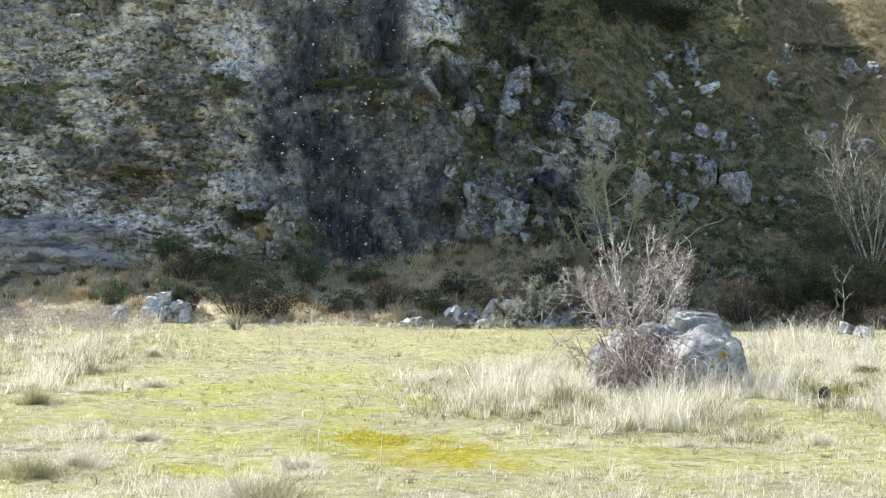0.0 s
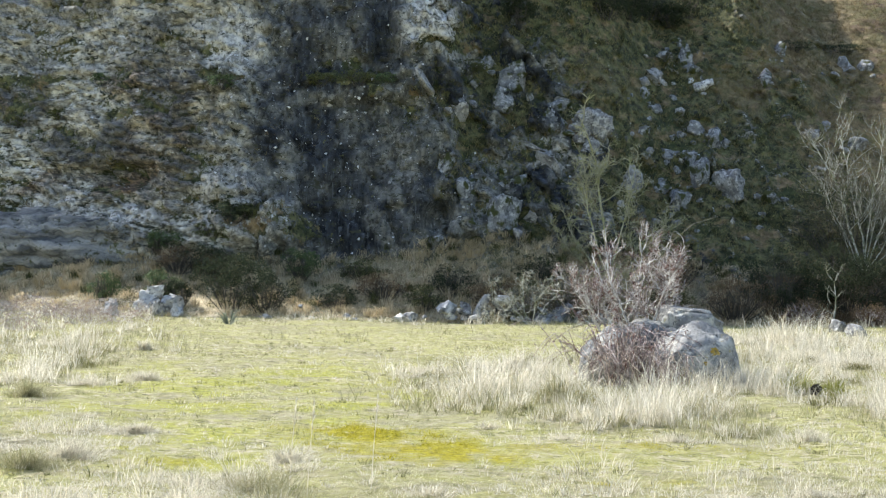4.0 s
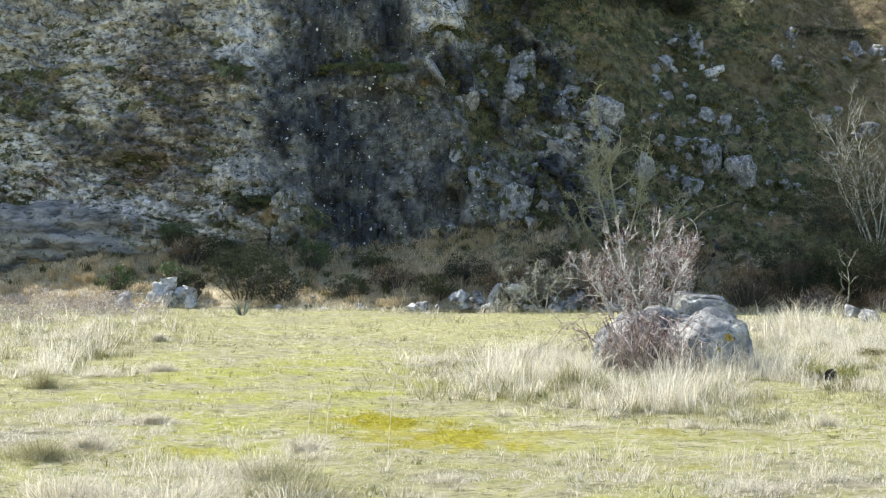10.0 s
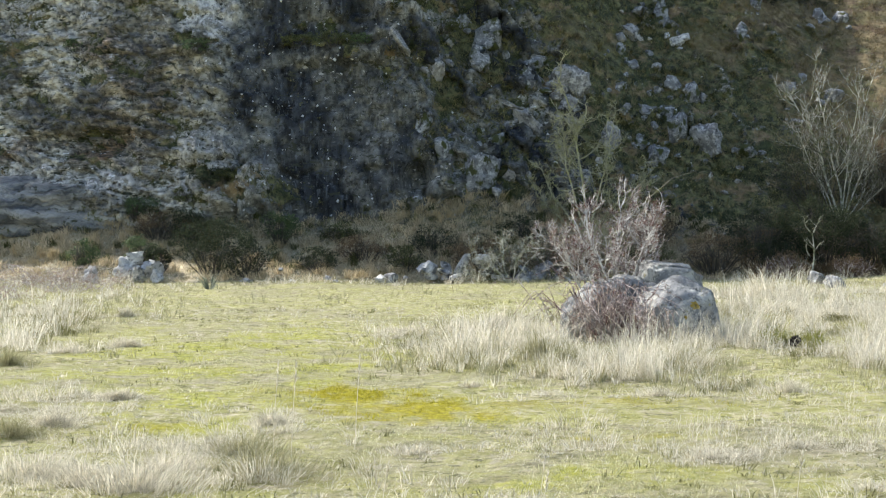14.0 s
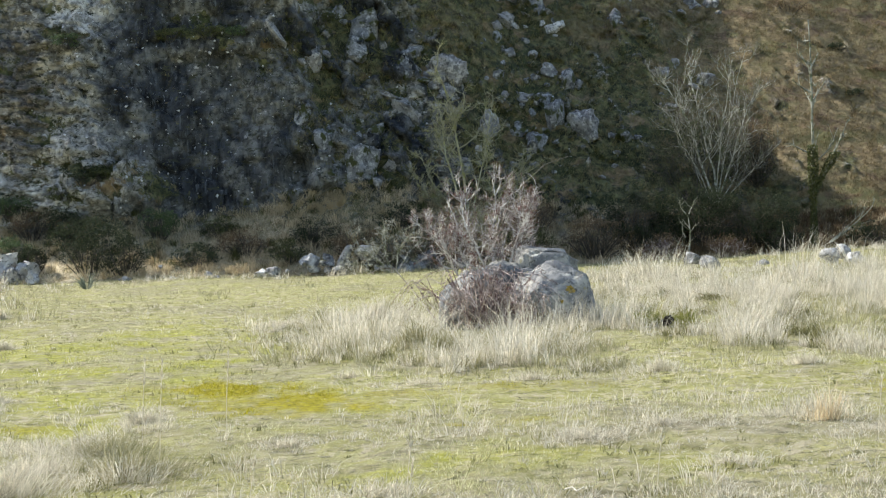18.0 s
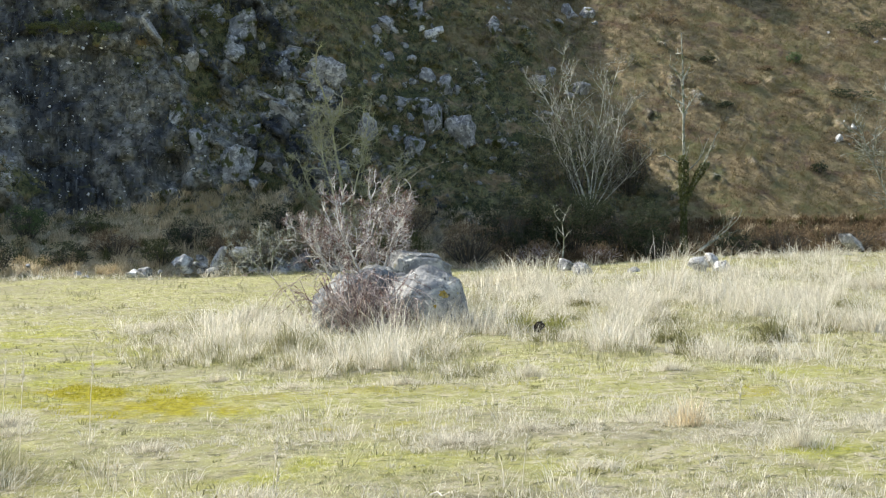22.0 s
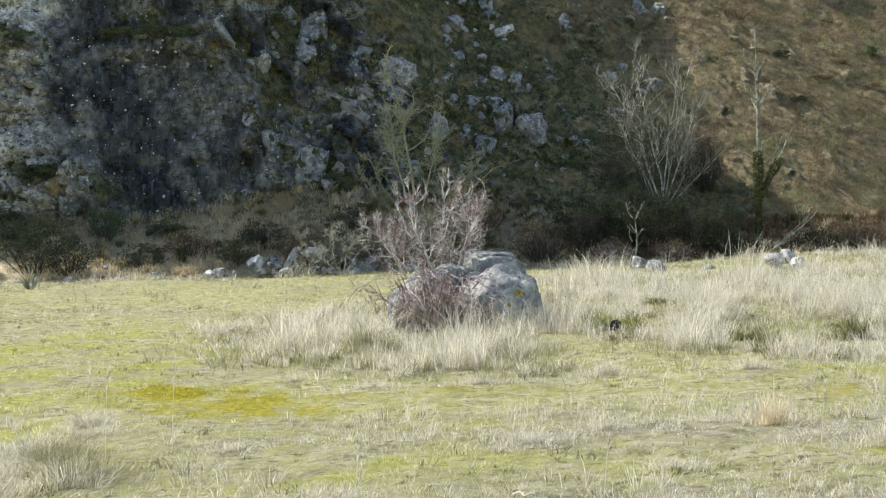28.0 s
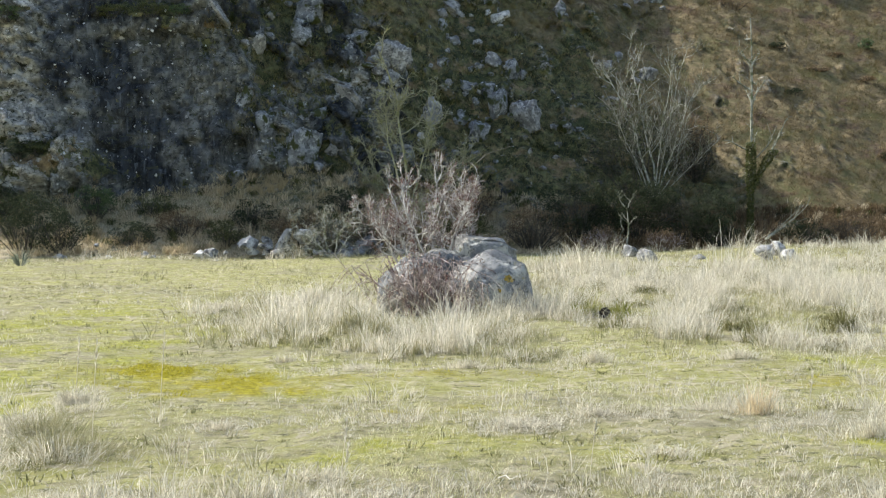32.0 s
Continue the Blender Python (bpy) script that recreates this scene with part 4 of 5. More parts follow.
scatter_grass("hill_grass", *slope_tufts(13000, lambda m, x, z: m["straw"] * (z > bank_top(x)), 10, 37, 1.0, 15.5, 8, 0.24, 0.020, 5), HILL_TAN, "tan tufted grass on the hillside", 5, True)
scatter_grass("hill_grass", *slope_tufts(8000, lambda m, x, z: m["moss"] * (1 - m["straw"]) * (z > bank_top(x)), -1, 26, 1.5, 15, 8, 0.17, 0.022, 6), HILL_GREEN, "olive tufted grass on the mossy slope", 6, True)
scatter_grass("bank_grass", *slope_tufts(7000, lambda m, x, z: (0.75 - 0.6 * sstep(x, 9, 13)) * (z < bank_top(x) + 0.2), -20, 30, 0.0, 2.8, 9, 0.24, 0.016, 8), BANK_TAN, "brown rough grass on the bank", 8, True)
scatter_grass("bank_grass", *slope_tufts(2600, lambda m, x, z: 0.75 * (z < bank_top(x) + 0.2), -20, 30, 0.0, 2.8, 8, 0.20, 0.02, 9), HILL_GREEN, "olive rough grass on the bank", 9, True)
scatter_grass("bank_tussock_grass", *slope_tufts(560, lambda m, x, z: (0.8 - 0.7 * sstep(x, 9, 13)) * (z < bank_top(x) + 0.3), -20, 30, 0.0, 3.0, 60, 0.42, 0.018, 31), BANK_TAN, "pale tan tussocks on the bank", 31)
scatter_grass("bank_bracken", *slope_tufts(1500, lambda m, x, z: 0.8 * (z < 1.5), 11, 32, 0.0, 1.6, 26, 0.34, 0.02, 33), LEAF_BROWN, "withered brown growth along the foot of the hillside", 33)
scatter_grass("bank_tussock_grass", *slope_tufts(170, lambda m, x, z: 0.8 * (z < bank_top(x) + 0.4), -20, 30, 0.3, 3.2, 60, 0.36, 0.02, 32), LEAF_IVY, "dark green rough clumps on the bank", 32)


# ---------------------------------------------------------------- rocks standing out of the slope
rock_count = 0


def outcrop(x, z, wide, high, material=None, tilt=0.0):
    global rock_count
    rock_count += 1
    k = rock_count
    material = material or (BLUE_ROCK, GREY_ROCK, BLUE_ROCK)[k % 3]
    y = float(surface_point(x, z)[0])
    look_of = {BLUE_ROCK: "blue-grey limestone rock", GREY_ROCK: "grey lichened limestone rock", WHITE_ROCK: "whitish limestone rock"}[material]
    shape = "broad" if wide > 1.3 * high else "upright" if high > 1.3 * wide else "rounded"
    stone("rock", x, y + 0.05, z - 0.05 * high, (wide * 1.15, max(wide, high) * 0.9, high * 1.2), 200 + k, material, f"{shape} {look_of} in the steep slope", (0, tilt, (k * 37) % 360 if not tilt else 0), "rocks on the slope", cuts=16, rough=0.36, level=4 if wide > 1.0 else 3)
    if wide < 0.3 or tilt:
        return
    g = np.random.default_rng(900 + k)
    for j in range(3):
        s = wide * g.uniform(0.22, 0.5)
        dx, dz = g.normal(0, 0.65) * wide, g.normal(-0.3, 0.5) * high
        yy = float(surface_point(x + dx, z + dz)[0])
        stone("rock", x + dx, yy + 0.03, z + dz, (s * 1.2, s, s * g.uniform(0.6, 1.3)), 1000 + 5 * k + j, material, f"small broken piece of {look_of} in the slope", (0, 0, g.uniform(0, 360)), "rocks on the slope", cuts=14, rough=0.34, level=2)


outcrop(8.91, 10.03, 0.99, 1.06)
outcrop(10.52, 10.94, 0.87, 1.06)
outcrop(10.80, 10.37, 0.86, 0.53)
outcrop(11.06, 9.61, 0.83, 0.59, WHITE_ROCK)
outcrop(13.76, 10.03, 0.67, 0.95)
outcrop(15.08, 11.65, 0.62, 0.87)
outcrop(18.59, 11.30, 1.03, 0.92)
outcrop(19.41, 11.20, 0.87, 0.77)
outcrop(10.24, 11.88, 0.61, 0.37)
outcrop(9.46, 10.94, 0.72, 0.38)
outcrop(8.29, 8.90, 0.57, 0.57)
outcrop(8.73, 8.32, 0.68, 0.45)
outcrop(5.93, 7.42, 1.30, 0.97)
outcrop(4.28, 7.59, 0.97, 1.19)
outcrop(4.64, 8.14, 0.76, 0.54)
outcrop(10.31, 7.52, 0.79, 0.68)
outcrop(10.89, 7.02, 0.90, 0.90)
outcrop(9.82, 6.14, 0.88, 0.88)
outcrop(9.03, 6.35, 0.77, 0.55)
outcrop(9.68, 7.25, 0.45, 0.45)
outcrop(8.07, 7.36, 0.55, 0.44)
outcrop(7.44, 5.20, 0.85, 1.06)
outcrop(8.57, 5.03, 0.64, 0.54)
outcrop(10.13, 5.43, 0.65, 1.31)
outcrop(11.21, 4.86, 1.08, 1.51)
outcrop(9.26, 4.37, 1.06, 0.96)
outcrop(8.62, 3.91, 0.84, 0.42)
outcrop(6.79, 4.29, 0.42, 0.31, WHITE_ROCK)
outcrop(11.55, 6.91, 0.27, 0.45)
outcrop(15.26, 7.42, 0.57, 0.69)
outcrop(16.14, 8.01, 0.47, 0.35)
outcrop(17.21, 7.08, 0.85, 0.7, GREY_ROCK)
outcrop(15.00, 5.89, 0.67, 0.33)
outcrop(8.18, 6.41, 0.44, 0.33)
outcrop(12.80, 4.66, 0.86, 0.54)
outcrop(2.26, 3.47, 1.06, 1.63)
outcrop(3.49, 3.69, 0.82, 0.72)
outcrop(2.70, 9.23, 1.32, 1.21)
outcrop(2.56, 8.15, 0.87, 1.08)
outcrop(5.86, 6.42, 1.07, 0.75)
outcrop(6.19, 3.53, 0.82, 0.82)
outcrop(1.14, 4.73, 0.83, 1.24)
outcrop(0.71, 7.80, 0.85, 0.85)
outcrop(1.82, 9.82, 0.77, 0.66)
outcrop(4.31, 5.66, 1.26, 0.46, GREY_ROCK, 24)
outcrop(3.48, 6.43, 1.49, 0.38, GREY_ROCK, 24)
outcrop(0.30, 5.56, 0.62, 1.04)
outcrop(3.02, 4.97, 0.83, 0.62)
outcrop(-0.58, 8.72, 0.40, 1.0, GREY_ROCK, -36)
outcrop(24.06, 13.58, 1.22, 0.68)
outcrop(27.52, 13.23, 2.56, 1.21)
outcrop(31.11, 13.90, 0.55, 0.41)
outcrop(34.34, 10.01, 0.75, 0.40, WHITE_ROCK)
outcrop(28.88, 5.39, 0.31, 0.31, WHITE_ROCK)
outcrop(27.81, 4.82, 0.35, 0.44, WHITE_ROCK)
outcrop(31.46, 10.51, 0.25, 0.20, WHITE_ROCK)


def glint_specks():
    """Small glossy white chips added in place of wet glints on the dark cliff."""
    g = np.random.default_rng(17)
    x, z = np.concatenate([g.normal(-3.4, 2.9, 210), g.uniform(-13, 12, 90)]), np.concatenate([g.uniform(2.2, 12.5, 210), g.uniform(3, 11, 90)])
    y = surface_point(x, z)
    verts, faces = [], []
    for px, py, pz in zip(x, y, z):
        s = 0.020 + 0.045 * g.uniform(0, 1) ** 3
        b = len(verts)
        for d in ((1, 0, 0), (-1, 0, 0), (0, 1, 0), (0, -1, 0), (0, 0, 1.3), (0, 0, -1.3)):
            verts.append((px + d[0] * s * g.uniform(0.5, 1.5) + g.normal(0, 0.3) * s, py - 0.05 + d[1] * s, pz + d[2] * s * g.uniform(0.4, 0.9) + g.normal(0, 0.3) * s))
        faces += [(b + i, b + j, b + k) for i, j, k in ((0, 2, 4), (2, 1, 4), (1, 3, 4), (3, 0, 4), (2, 0, 5), (1, 2, 5), (3, 1, 5), (0, 3, 5))]
    tagged(new("glint_chips", mesh_from("glint_chips", verts, faces, GLINT_CHIP)), "small white stone chips on the dark cliff face", "stone chips", kind="stuff")


glint_specks()

# ---------------------------------------------------------------- the boulders in the meadow
def hewn(name, x, y, z, size, planes, seed, label, turn=0.0, square=0.75, rough=0.05, cracks=0.05, tilt=0.0, material=None, category="boulder", group="boulders in the meadow"):
    """A rock broken along given planes (direction, distance from its middle), with cracks and pits."""
    bm = bmesh.new()
    bmesh.ops.create_icosphere(bm, subdivisions=5, radius=1.0)
    v = np.array([q.co[:] for q in bm.verts])
    v = np.sign(v) * np.abs(v) ** square
    v /= np.abs(v).max(0)
    v *= (1 + 0.10 * fbm(v[:, 0] * 1.2 + seed, v[:, 1] * 1.2, v[:, 2] * 1.2, 2, seed))[:, None]
    for dx, dy, dz, cut in planes:
        d = np.array((dx, dy, dz), float)
        d /= np.linalg.norm(d)
        v -= np.maximum(v @ d - cut - 0.03 * vnoise(v[:, 0] * 3 + seed, v[:, 1] * 3, v[:, 2] * 3, seed + 5), 0)[:, None] * d * 0.93
    a, b, c = v[:, 0] * 2.2 + seed, v[:, 1] * 2.2, v[:, 2] * 2.2
    crack = np.clip(1 - 20 * np.abs(vnoise(a * 0.7, b * 0.7, c * 1.4 + 0.3 * a, seed + 20)), 0, 1) + 0.6 * np.clip(1 - 16 * np.abs(vnoise(a * 1.5, b * 1.5, c * 2.6, seed + 21)), 0, 1)
    grow_by = 1 + rough * fbm(a * 1.6, b * 1.6, c * 1.6, 5, seed + 30, 0.6) - cracks * crack
    v = v * grow_by[:, None] * np.array(size) * 0.5
    for q, co in zip(bm.verts, v):
        q.co = co
    me = bpy.data.meshes.new(name)
    bm.to_mesh(me)
    bm.free()
    me.shade_smooth()
    me.materials.append(material or BOULDER_ROCK)
    ob = new(name, me)
    ob.matrix_basis = pose(x, y, z, 0, tilt, turn)
    return tagged(ob, label, category, group)


hewn("rock_bluff", -12.9, 49.5, 2.15, (9.0, 3.4, 3.0), [(0.05, -0.3, 1, 0.88), (0.75, -0.3, 0.6, 0.86), (0.1, -1, 0.15, 0.86), (-0.3, -0.9, 0.5, 0.9), (0, -0.8, -0.6, 0.8)], 41, "long low bluff of blue-grey bedded limestone under the cliff", 0, 0.7, 0.16, 0.10, 2, BLUFF_ROCK, "rock", "bluffs under the cliff")
hewn("rock_bluff", -6.4, 48.9, 2.9, (3.6, 2.0, 2.7), [(-0.7, -0.2, 0.7, 0.62), (0.3, -0.4, 0.85, 0.84), (0.1, -1, 0.2, 0.78), (0.9, -0.2, 0.2, 0.86)], 44, "broken knoll of pale grey rock with mossy ledges", 0, 0.75, 0.10, 0.10, 0, BLUFF_ROCK, "rock", "bluffs under the cliff")


def lichen(ob, name, x, z, radius, material, label):
    """A thin crust on the front of a rock, following its surface."""
    m = ob.matrix_basis
    vs, fs, at = [], [], {}
    for p in ob.data.polygons:
        c = m @ p.center
        d = math.hypot(c.x - x, c.z - z)
        if p.normal.y < -0.2 and d < radius * (0.75 + 0.5 * noise.noise((c.x * 14, c.y * 14, c.z * 14))):
            for i in p.vertices:
                if i not in at:
                    at[i] = len(vs)
                    vs.append(ob.data.vertices[i].co + ob.data.vertices[i].normal * 0.005)
            fs.append([at[i] for i in p.vertices])
    if fs:
        part(name, mesh_from(name, vs, fs, material, True), ob, label)


big = hewn("boulder", 3.71, 18.98, 0.26, (1.28, 1.15, 1.38), [(-0.55, -0.2, 0.8, 0.80), (0.0, -0.6, 0.8, 0.86), (0.9, -0.2, 0.28, 0.90), (0.45, 0, 0.9, 0.92), (0.25, -1, 0.05, 0.88), (0, 0.9, 0.5, 0.6)], 3, "large domed grey limestone boulder with an orange lichen spot", 0, 0.80, 0.045, 0.05)
lichen(big, "lichen_patch", 3.87, 0.53, 0.075, ORANGE_LICHEN, "orange lichen crust")
lichen(big, "lichen_patch", 3.72, 0.36, 0.04, ORANGE_LICHEN, "orange lichen crust")
hewn("boulder", 3.80, 19.75, 0.86, (1.0, 0.95, 0.56), [(0.06, -0.05, 1, 0.80), (0.75, -0.1, 0.66, 0.76), (-0.2, -1, 0.12, 0.70), (-1, -0.3, 0.1, 0.82), (-0.3, -0.7, 0.65, 0.86), (0.9, -0.6, 0.1, 0.80), (-0.6, -0.8, -0.3, 0.72)], 8, "pale angular slab lying on top of the boulders", 0, 0.42, 0.09, 0.07, 5)
hewn("boulder", 3.85, 19.95, 0.42, (0.95, 0.8, 0.95), [(0, -1, 0.2, 0.6), (0.8, 0, 0.6, 0.8)], 9, "grey boulder under the pale slab", 0, 0.7, 0.06, 0.05)
hewn("boulder", 3.02, 19.62, 0.42, (1.15, 0.95, 1.12), [(-0.45, -0.1, 0.9, 0.72), (0.25, -0.1, 1, 0.84), (0.1, -1, 0.35, 0.74), (-0.9, -0.3, 0.3, 0.8)], 14, "low broken grey boulder with a whitish top behind brambles", 0, 0.7, 0.08, 0.08)
hewn("boulder", 2.60, 19.45, 0.34, (0.62, 0.6, 1.0), [(-0.6, -0.2, 0.8, 0.66), (0.3, -1, 0.2, 0.7), (0.7, 0, 0.7, 0.8)], 21, "small upright grey boulder behind the brambles", 20, 0.7, 0.08, 0.08)
hewn("boulder", 2.27, 19.4, 0.26, (0.34, 0.38, 0.74), [(-0.5, -0.3, 0.8, 0.7), (0.7, -0.5, 0.5, 0.75)], 27, "small pale pointed boulder at the end of the group", 10, 0.75, 0.06, 0.05)

thorn, thorn_tips = tree("bare_bush", 3.05, 20.25, 0.15, [(-0.85, 0, 1.7, 0.020), (-0.65, 0.2, 1.8, 0.020), (-0.48, -0.1, 1.9, 0.022), (-0.32, 0.1, 2.0, 0.022), (-0.2, -0.15, 2.05, 0.024), (-0.08, 0.15, 2.1, 0.022), (0.02, -0.1, 2.1, 0.020), (0.12, -0.2, 2.1, 0.022), (0.2, 0.2, 2.05, 0.018), (0.28, 0.1, 2.05, 0.020), (0.36, -0.1, 1.95, 0.018), (-0.7, -0.3, 1.5, 0.018), (0.1, 0.3, 2.0, 0.018), (0.44, 0.1, 1.85, 0.016), (0.3, 0.3, 1.7, 0.016)],
     BARK_ASH, "bare twiggy grey-pink bush growing behind the boulder", 4, depth=2, kids=5, limbs=12, category="bush", spread=0.7, lift=0.08, thin=0.0042, stem_name="stem", reach=0.27, shrink=0.5, crook=0.25, spray=BARK_TWIG, start=0.36)
tagged(part("withered_leaves", leaf_mesh("withered_leaves", np.array(thorn_tips)[::2], 0.017, 9, LEAF_RUST), thorn, "dark red withered leaves"), kind="stuff")
tree("bare_bush", 3.0, 41.6, 0.1, [(-0.7, 0, 1.8, 0.02), (-1.3, 0.1, 1.5, 0.018), (-0.3, 0.1, 1.9, 0.022), (0.2, 0, 1.7, 0.02), (0.7, 0, 1.4, 0.018), (-1.0, -0.2, 1.7, 0.018)],
     BARK_LIMB, "crooked bare grey bush at the foot of the bank", 14, depth=2, kids=5, limbs=8, category="bush", spread=0.8, lift=0.0, thin=0.005, stem_name="stem", reach=0.45, crook=0.34)


SCRUB = ((-13.51, 41.26, 1.7, 0.38), (-13.8, 45.7, 1.7, 0.44), (-11.12, 39.88, 1.7, 0.5), (-9.64, 36.78, 1.7, 0.38), (-10.22, 32.47, 1.7, 0.44), (-9.35, 38.49, 1.7, 0.5))


def bramble(x, y, wide, tall, count, seed, label, cane=None):
    root = new("bramble")
    root.location = (x, y, 0)
    g = np.random.default_rng(seed)
    leaf_at, canes = [], Tubes()
    for _ in range(count):
        foot = np.array((g.normal(0, wide * 0.22), g.normal(0, 0.18), 0.0))
        top = foot + np.array((g.normal(-0.05, wide * 0.25), g.normal(0, 0.18), tall * g.uniform(0.5, 1.05)))
        end = top + np.array((g.normal(0, wide * 0.25), g.normal(-0.1, 0.15), -g.uniform(0.05, 0.35)))
        pts = [foot, (foot + top) / 2 + g.normal(size=3) * 0.05, top, (top + end) / 2 + (0, 0, 0.05), end]
        canes.add(pts, 0.008, 0.004, 3)
        for _ in range(6):
            k = g.integers(1, 4)
            leaf_at.append(pts[k] + (pts[k + 1] - pts[k]) * g.uniform(0, 1) + g.normal(size=3) * 0.035)
    tagged(part("cane_thicket", canes.mesh("cane_thicket", cane or BARK_RED), root), kind="stuff")
    tagged(part("foliage", leaf_mesh("foliage", np.array(leaf_at), 0.022, seed, LEAF_BRAMBLE), root), kind="stuff")
    return tagged(root, label, "bramble")


bramble(2.8, 18.95, 1.3, 0.85, 150, 3, "tangled reddish-brown bramble in front of the boulders")
for i, (bx, by, bw, bt) in enumerate(SCRUB):
    bramble(bx, by, bw * 1.2, bt * 1.25, 46, 20 + i, "low pinkish-grey leafless scrub at the meadow's edge", BARK_PINK)
bramble(3.3, 18.45, 0.7, 0.55, 55, 5, "low reddish bramble at the boulder's foot")

shoot = Tubes()
shoot.add([np.array(p) for p in ((3.0, 20.3, 0.9), (3.3, 20.2, 1.75), (3.55, 20.1, 2.1), (3.85, 20.05, 2.36), (4.2, 20.0, 2.47))], 0.010, 0.004, 4)
tagged(new("bramble_shoot", shoot.mesh("bramble_shoot", BARK_GREY)), "long arching pale shoot above the bare bush", "shoot")

# ---------------------------------------------------------------- trees and scrub along the bank
tree("bare_tree", 15.25, 47.6, 2.0, [(-0.34, 0, 5.5, 0.046), (0.02, 0.1, 5.7, 0.044), (-0.16, -0.1, 5.6, 0.028), (0.18, -0.1, 5.3, 0.028), (0.42, 0, 4.8, 0.032), (-0.6, 0.1, 4.4, 0.024), (0.72, 0, 4.2, 0.024), (1.2, -0.1, 3.2, 0.016), (-1.0, 0, 3.0, 0.015)],
     BARK_LIMB, "bare many-stemmed pale tree on the bank", 5, depth=2, kids=6, limbs=16, spread=0.7, lift=0.14, thin=0.0055, reach=0.25, crook=0.2, shrink=0.55, start=0.22, spray=BARK_GREY)
ivy, _ = tree("ivy_tree", 17.66, 44.5, 0.2, [(0.01, 0, 8.2, 0.075), (0.62, 0, 2.8, 0.05, 1.95)], BARK_PALE, "slim bare tree with ivy round its lower trunk", 6, depth=1, kids=4, limbs=14, spread=0.75, lift=0.06, thin=0.007, start=0.35, reach=0.13, crook=0.05)
g_ivy = np.random.default_rng(3)
h_ivy = g_ivy.uniform(0, 3.6, 3200)
a_ivy = g_ivy.uniform(0, 2 * np.pi, 3200)
r_ivy = 0.10 + 0.08 * vnoise(h_ivy * 2.1, h_ivy * 0, h_ivy * 0, 3)
climb = 0.45 * h_ivy
limb = np.arange(3200) % 4 == 0
ix = np.where(limb, 0.53 * climb, 0.01 * h_ivy) + np.cos(a_ivy) * r_ivy
iz = np.where(limb, 1.95 + 0.85 * climb, h_ivy)
tagged(part("ivy", leaf_mesh("ivy", np.stack([ix, np.sin(a_ivy) * r_ivy, iz], -1), 0.055, 3, LEAF_IVY), ivy, "dark green ivy leaves"), kind="stuff")
tree("bare_tree", 26.75, 44.9, 0.1, [(-0.03, 0, 6.4, 0.07), (-0.35, 0, 5.6, 0.05), (0.25, 0.1, 5.6, 0.05)], BARK_PALE, "bare pale tree with drooping twigs at the meadow's edge", 8, depth=2, kids=6, limbs=14, spread=0.65, lift=0.02, thin=0.006, start=0.15, reach=0.36)
tree("lichen_tree", 6.0, 47.0, 1.5, [(0.03, 0, 6.0, 0.06), (-0.2, 0.1, 4.6, 0.04), (0.24, -0.1, 4.4, 0.036), (-0.6, 0, 3.2, 0.03), (0.6, 0, 3.6, 0.03), (-1.2, 0.1, 2.6, 0.025), (1.1, 0.1, 3.4, 0.025)], BARK_LICHEN, "bare tree furred with yellow-green lichen", 7, depth=2, kids=6, limbs=14, spread=0.95, lift=0.08, thin=0.0065, reach=0.24, crook=0.26, shrink=0.55)
tree("dead_snag", 12.62, 42.4, 0.1, [(-0.06, 0, 1.6, 0.036), (-0.6, 0, 0.75, 0.024, 1.45), (0.42, 0, 0.7, 0.022, 1.45), (-0.9, 0, 0.5, 0.016, 0.7)], BARK_PALE, "short broken dead snag in the scrub", 21, depth=1, kids=3, limbs=4, spread=0.8, reach=0.4, crook=0.3)
tree("fallen_branch", 17.9, 44.0, 0.55, [(1.4, -0.2, 1.9, 0.045), (1.1, -0.1, 1.5, 0.03)], BARK_PALE, "pale fallen branch leaning in the undergrowth", 22, depth=1, kids=4, limbs=5, spread=0.7, reach=0.4)


def bush(x, z, wide, tall, material, label, seed, leaves=1500, size=0.05, canes=30, bark=None, forward=0.4, name="shrub"):
    """A shrub on the slope, its foot where the slope is."""
    foot = z - tall * 0.5
    y = float(surface_point(x, max(foot, 0.0))[0]) - forward
    shrub(name, x, y, foot - 0.05 if foot > 0 else 0.0, wide * 1.1, wide * 0.8, tall * 1.1, leaves, size, material, label, seed, bark, canes)


DARK, EVER, BROWN = "dense dark scrub with small leaves on the bank", "dark evergreen shrub on the bank", "brown leafless scrub on the bank"
for i, (bx, bz, bw, bh) in enumerate(((-3.2, 0.75, 1.5, 0.7), (-1.7, 1.1, 1.6, 0.8), (-0.3, 0.8, 1.4, 0.7), (0.6, 1.4, 1.6, 0.9), (1.9, 1.0, 1.8, 1.0), (-2.6, 1.7, 1.3, 0.6), (3.6, 1.8, 1.7, 0.9), (5.3, 0.8, 1.9, 1.0), (7.4, 0.8, 1.9, 1.1))):
    bush(bx, bz, bw, bh, (LEAF_DARK, LEAF_BROWN, LEAF_IVY)[i % 3], ("low dark scrub on the grassy bank", "low brown withered scrub on the grassy bank", "low olive scrub on the grassy bank")[i % 3], 520 + i, int(700 * bw), 0.045, 30, forward=0.2)
bush(-11.1, 0.95, 0.95, 0.85, LEAF_GREEN, EVER, 301, 900, 0.05)
bush(-9.1, 1.05, 1.2, 0.9, LEAF_GREEN, EVER, 302, 1100, 0.05)
bush(-8.4, 0.8, 0.9, 0.8, LEAF_DARK, DARK, 303, 800, 0.05)
bush(-6.7, 1.2, 2.6, 1.6, LEAF_DARK, DARK, 304, 3000, 0.05, 20)
bush(-5.5, 0.95, 1.8, 1.3, LEAF_DARK, DARK, 305, 1600, 0.045, 24)
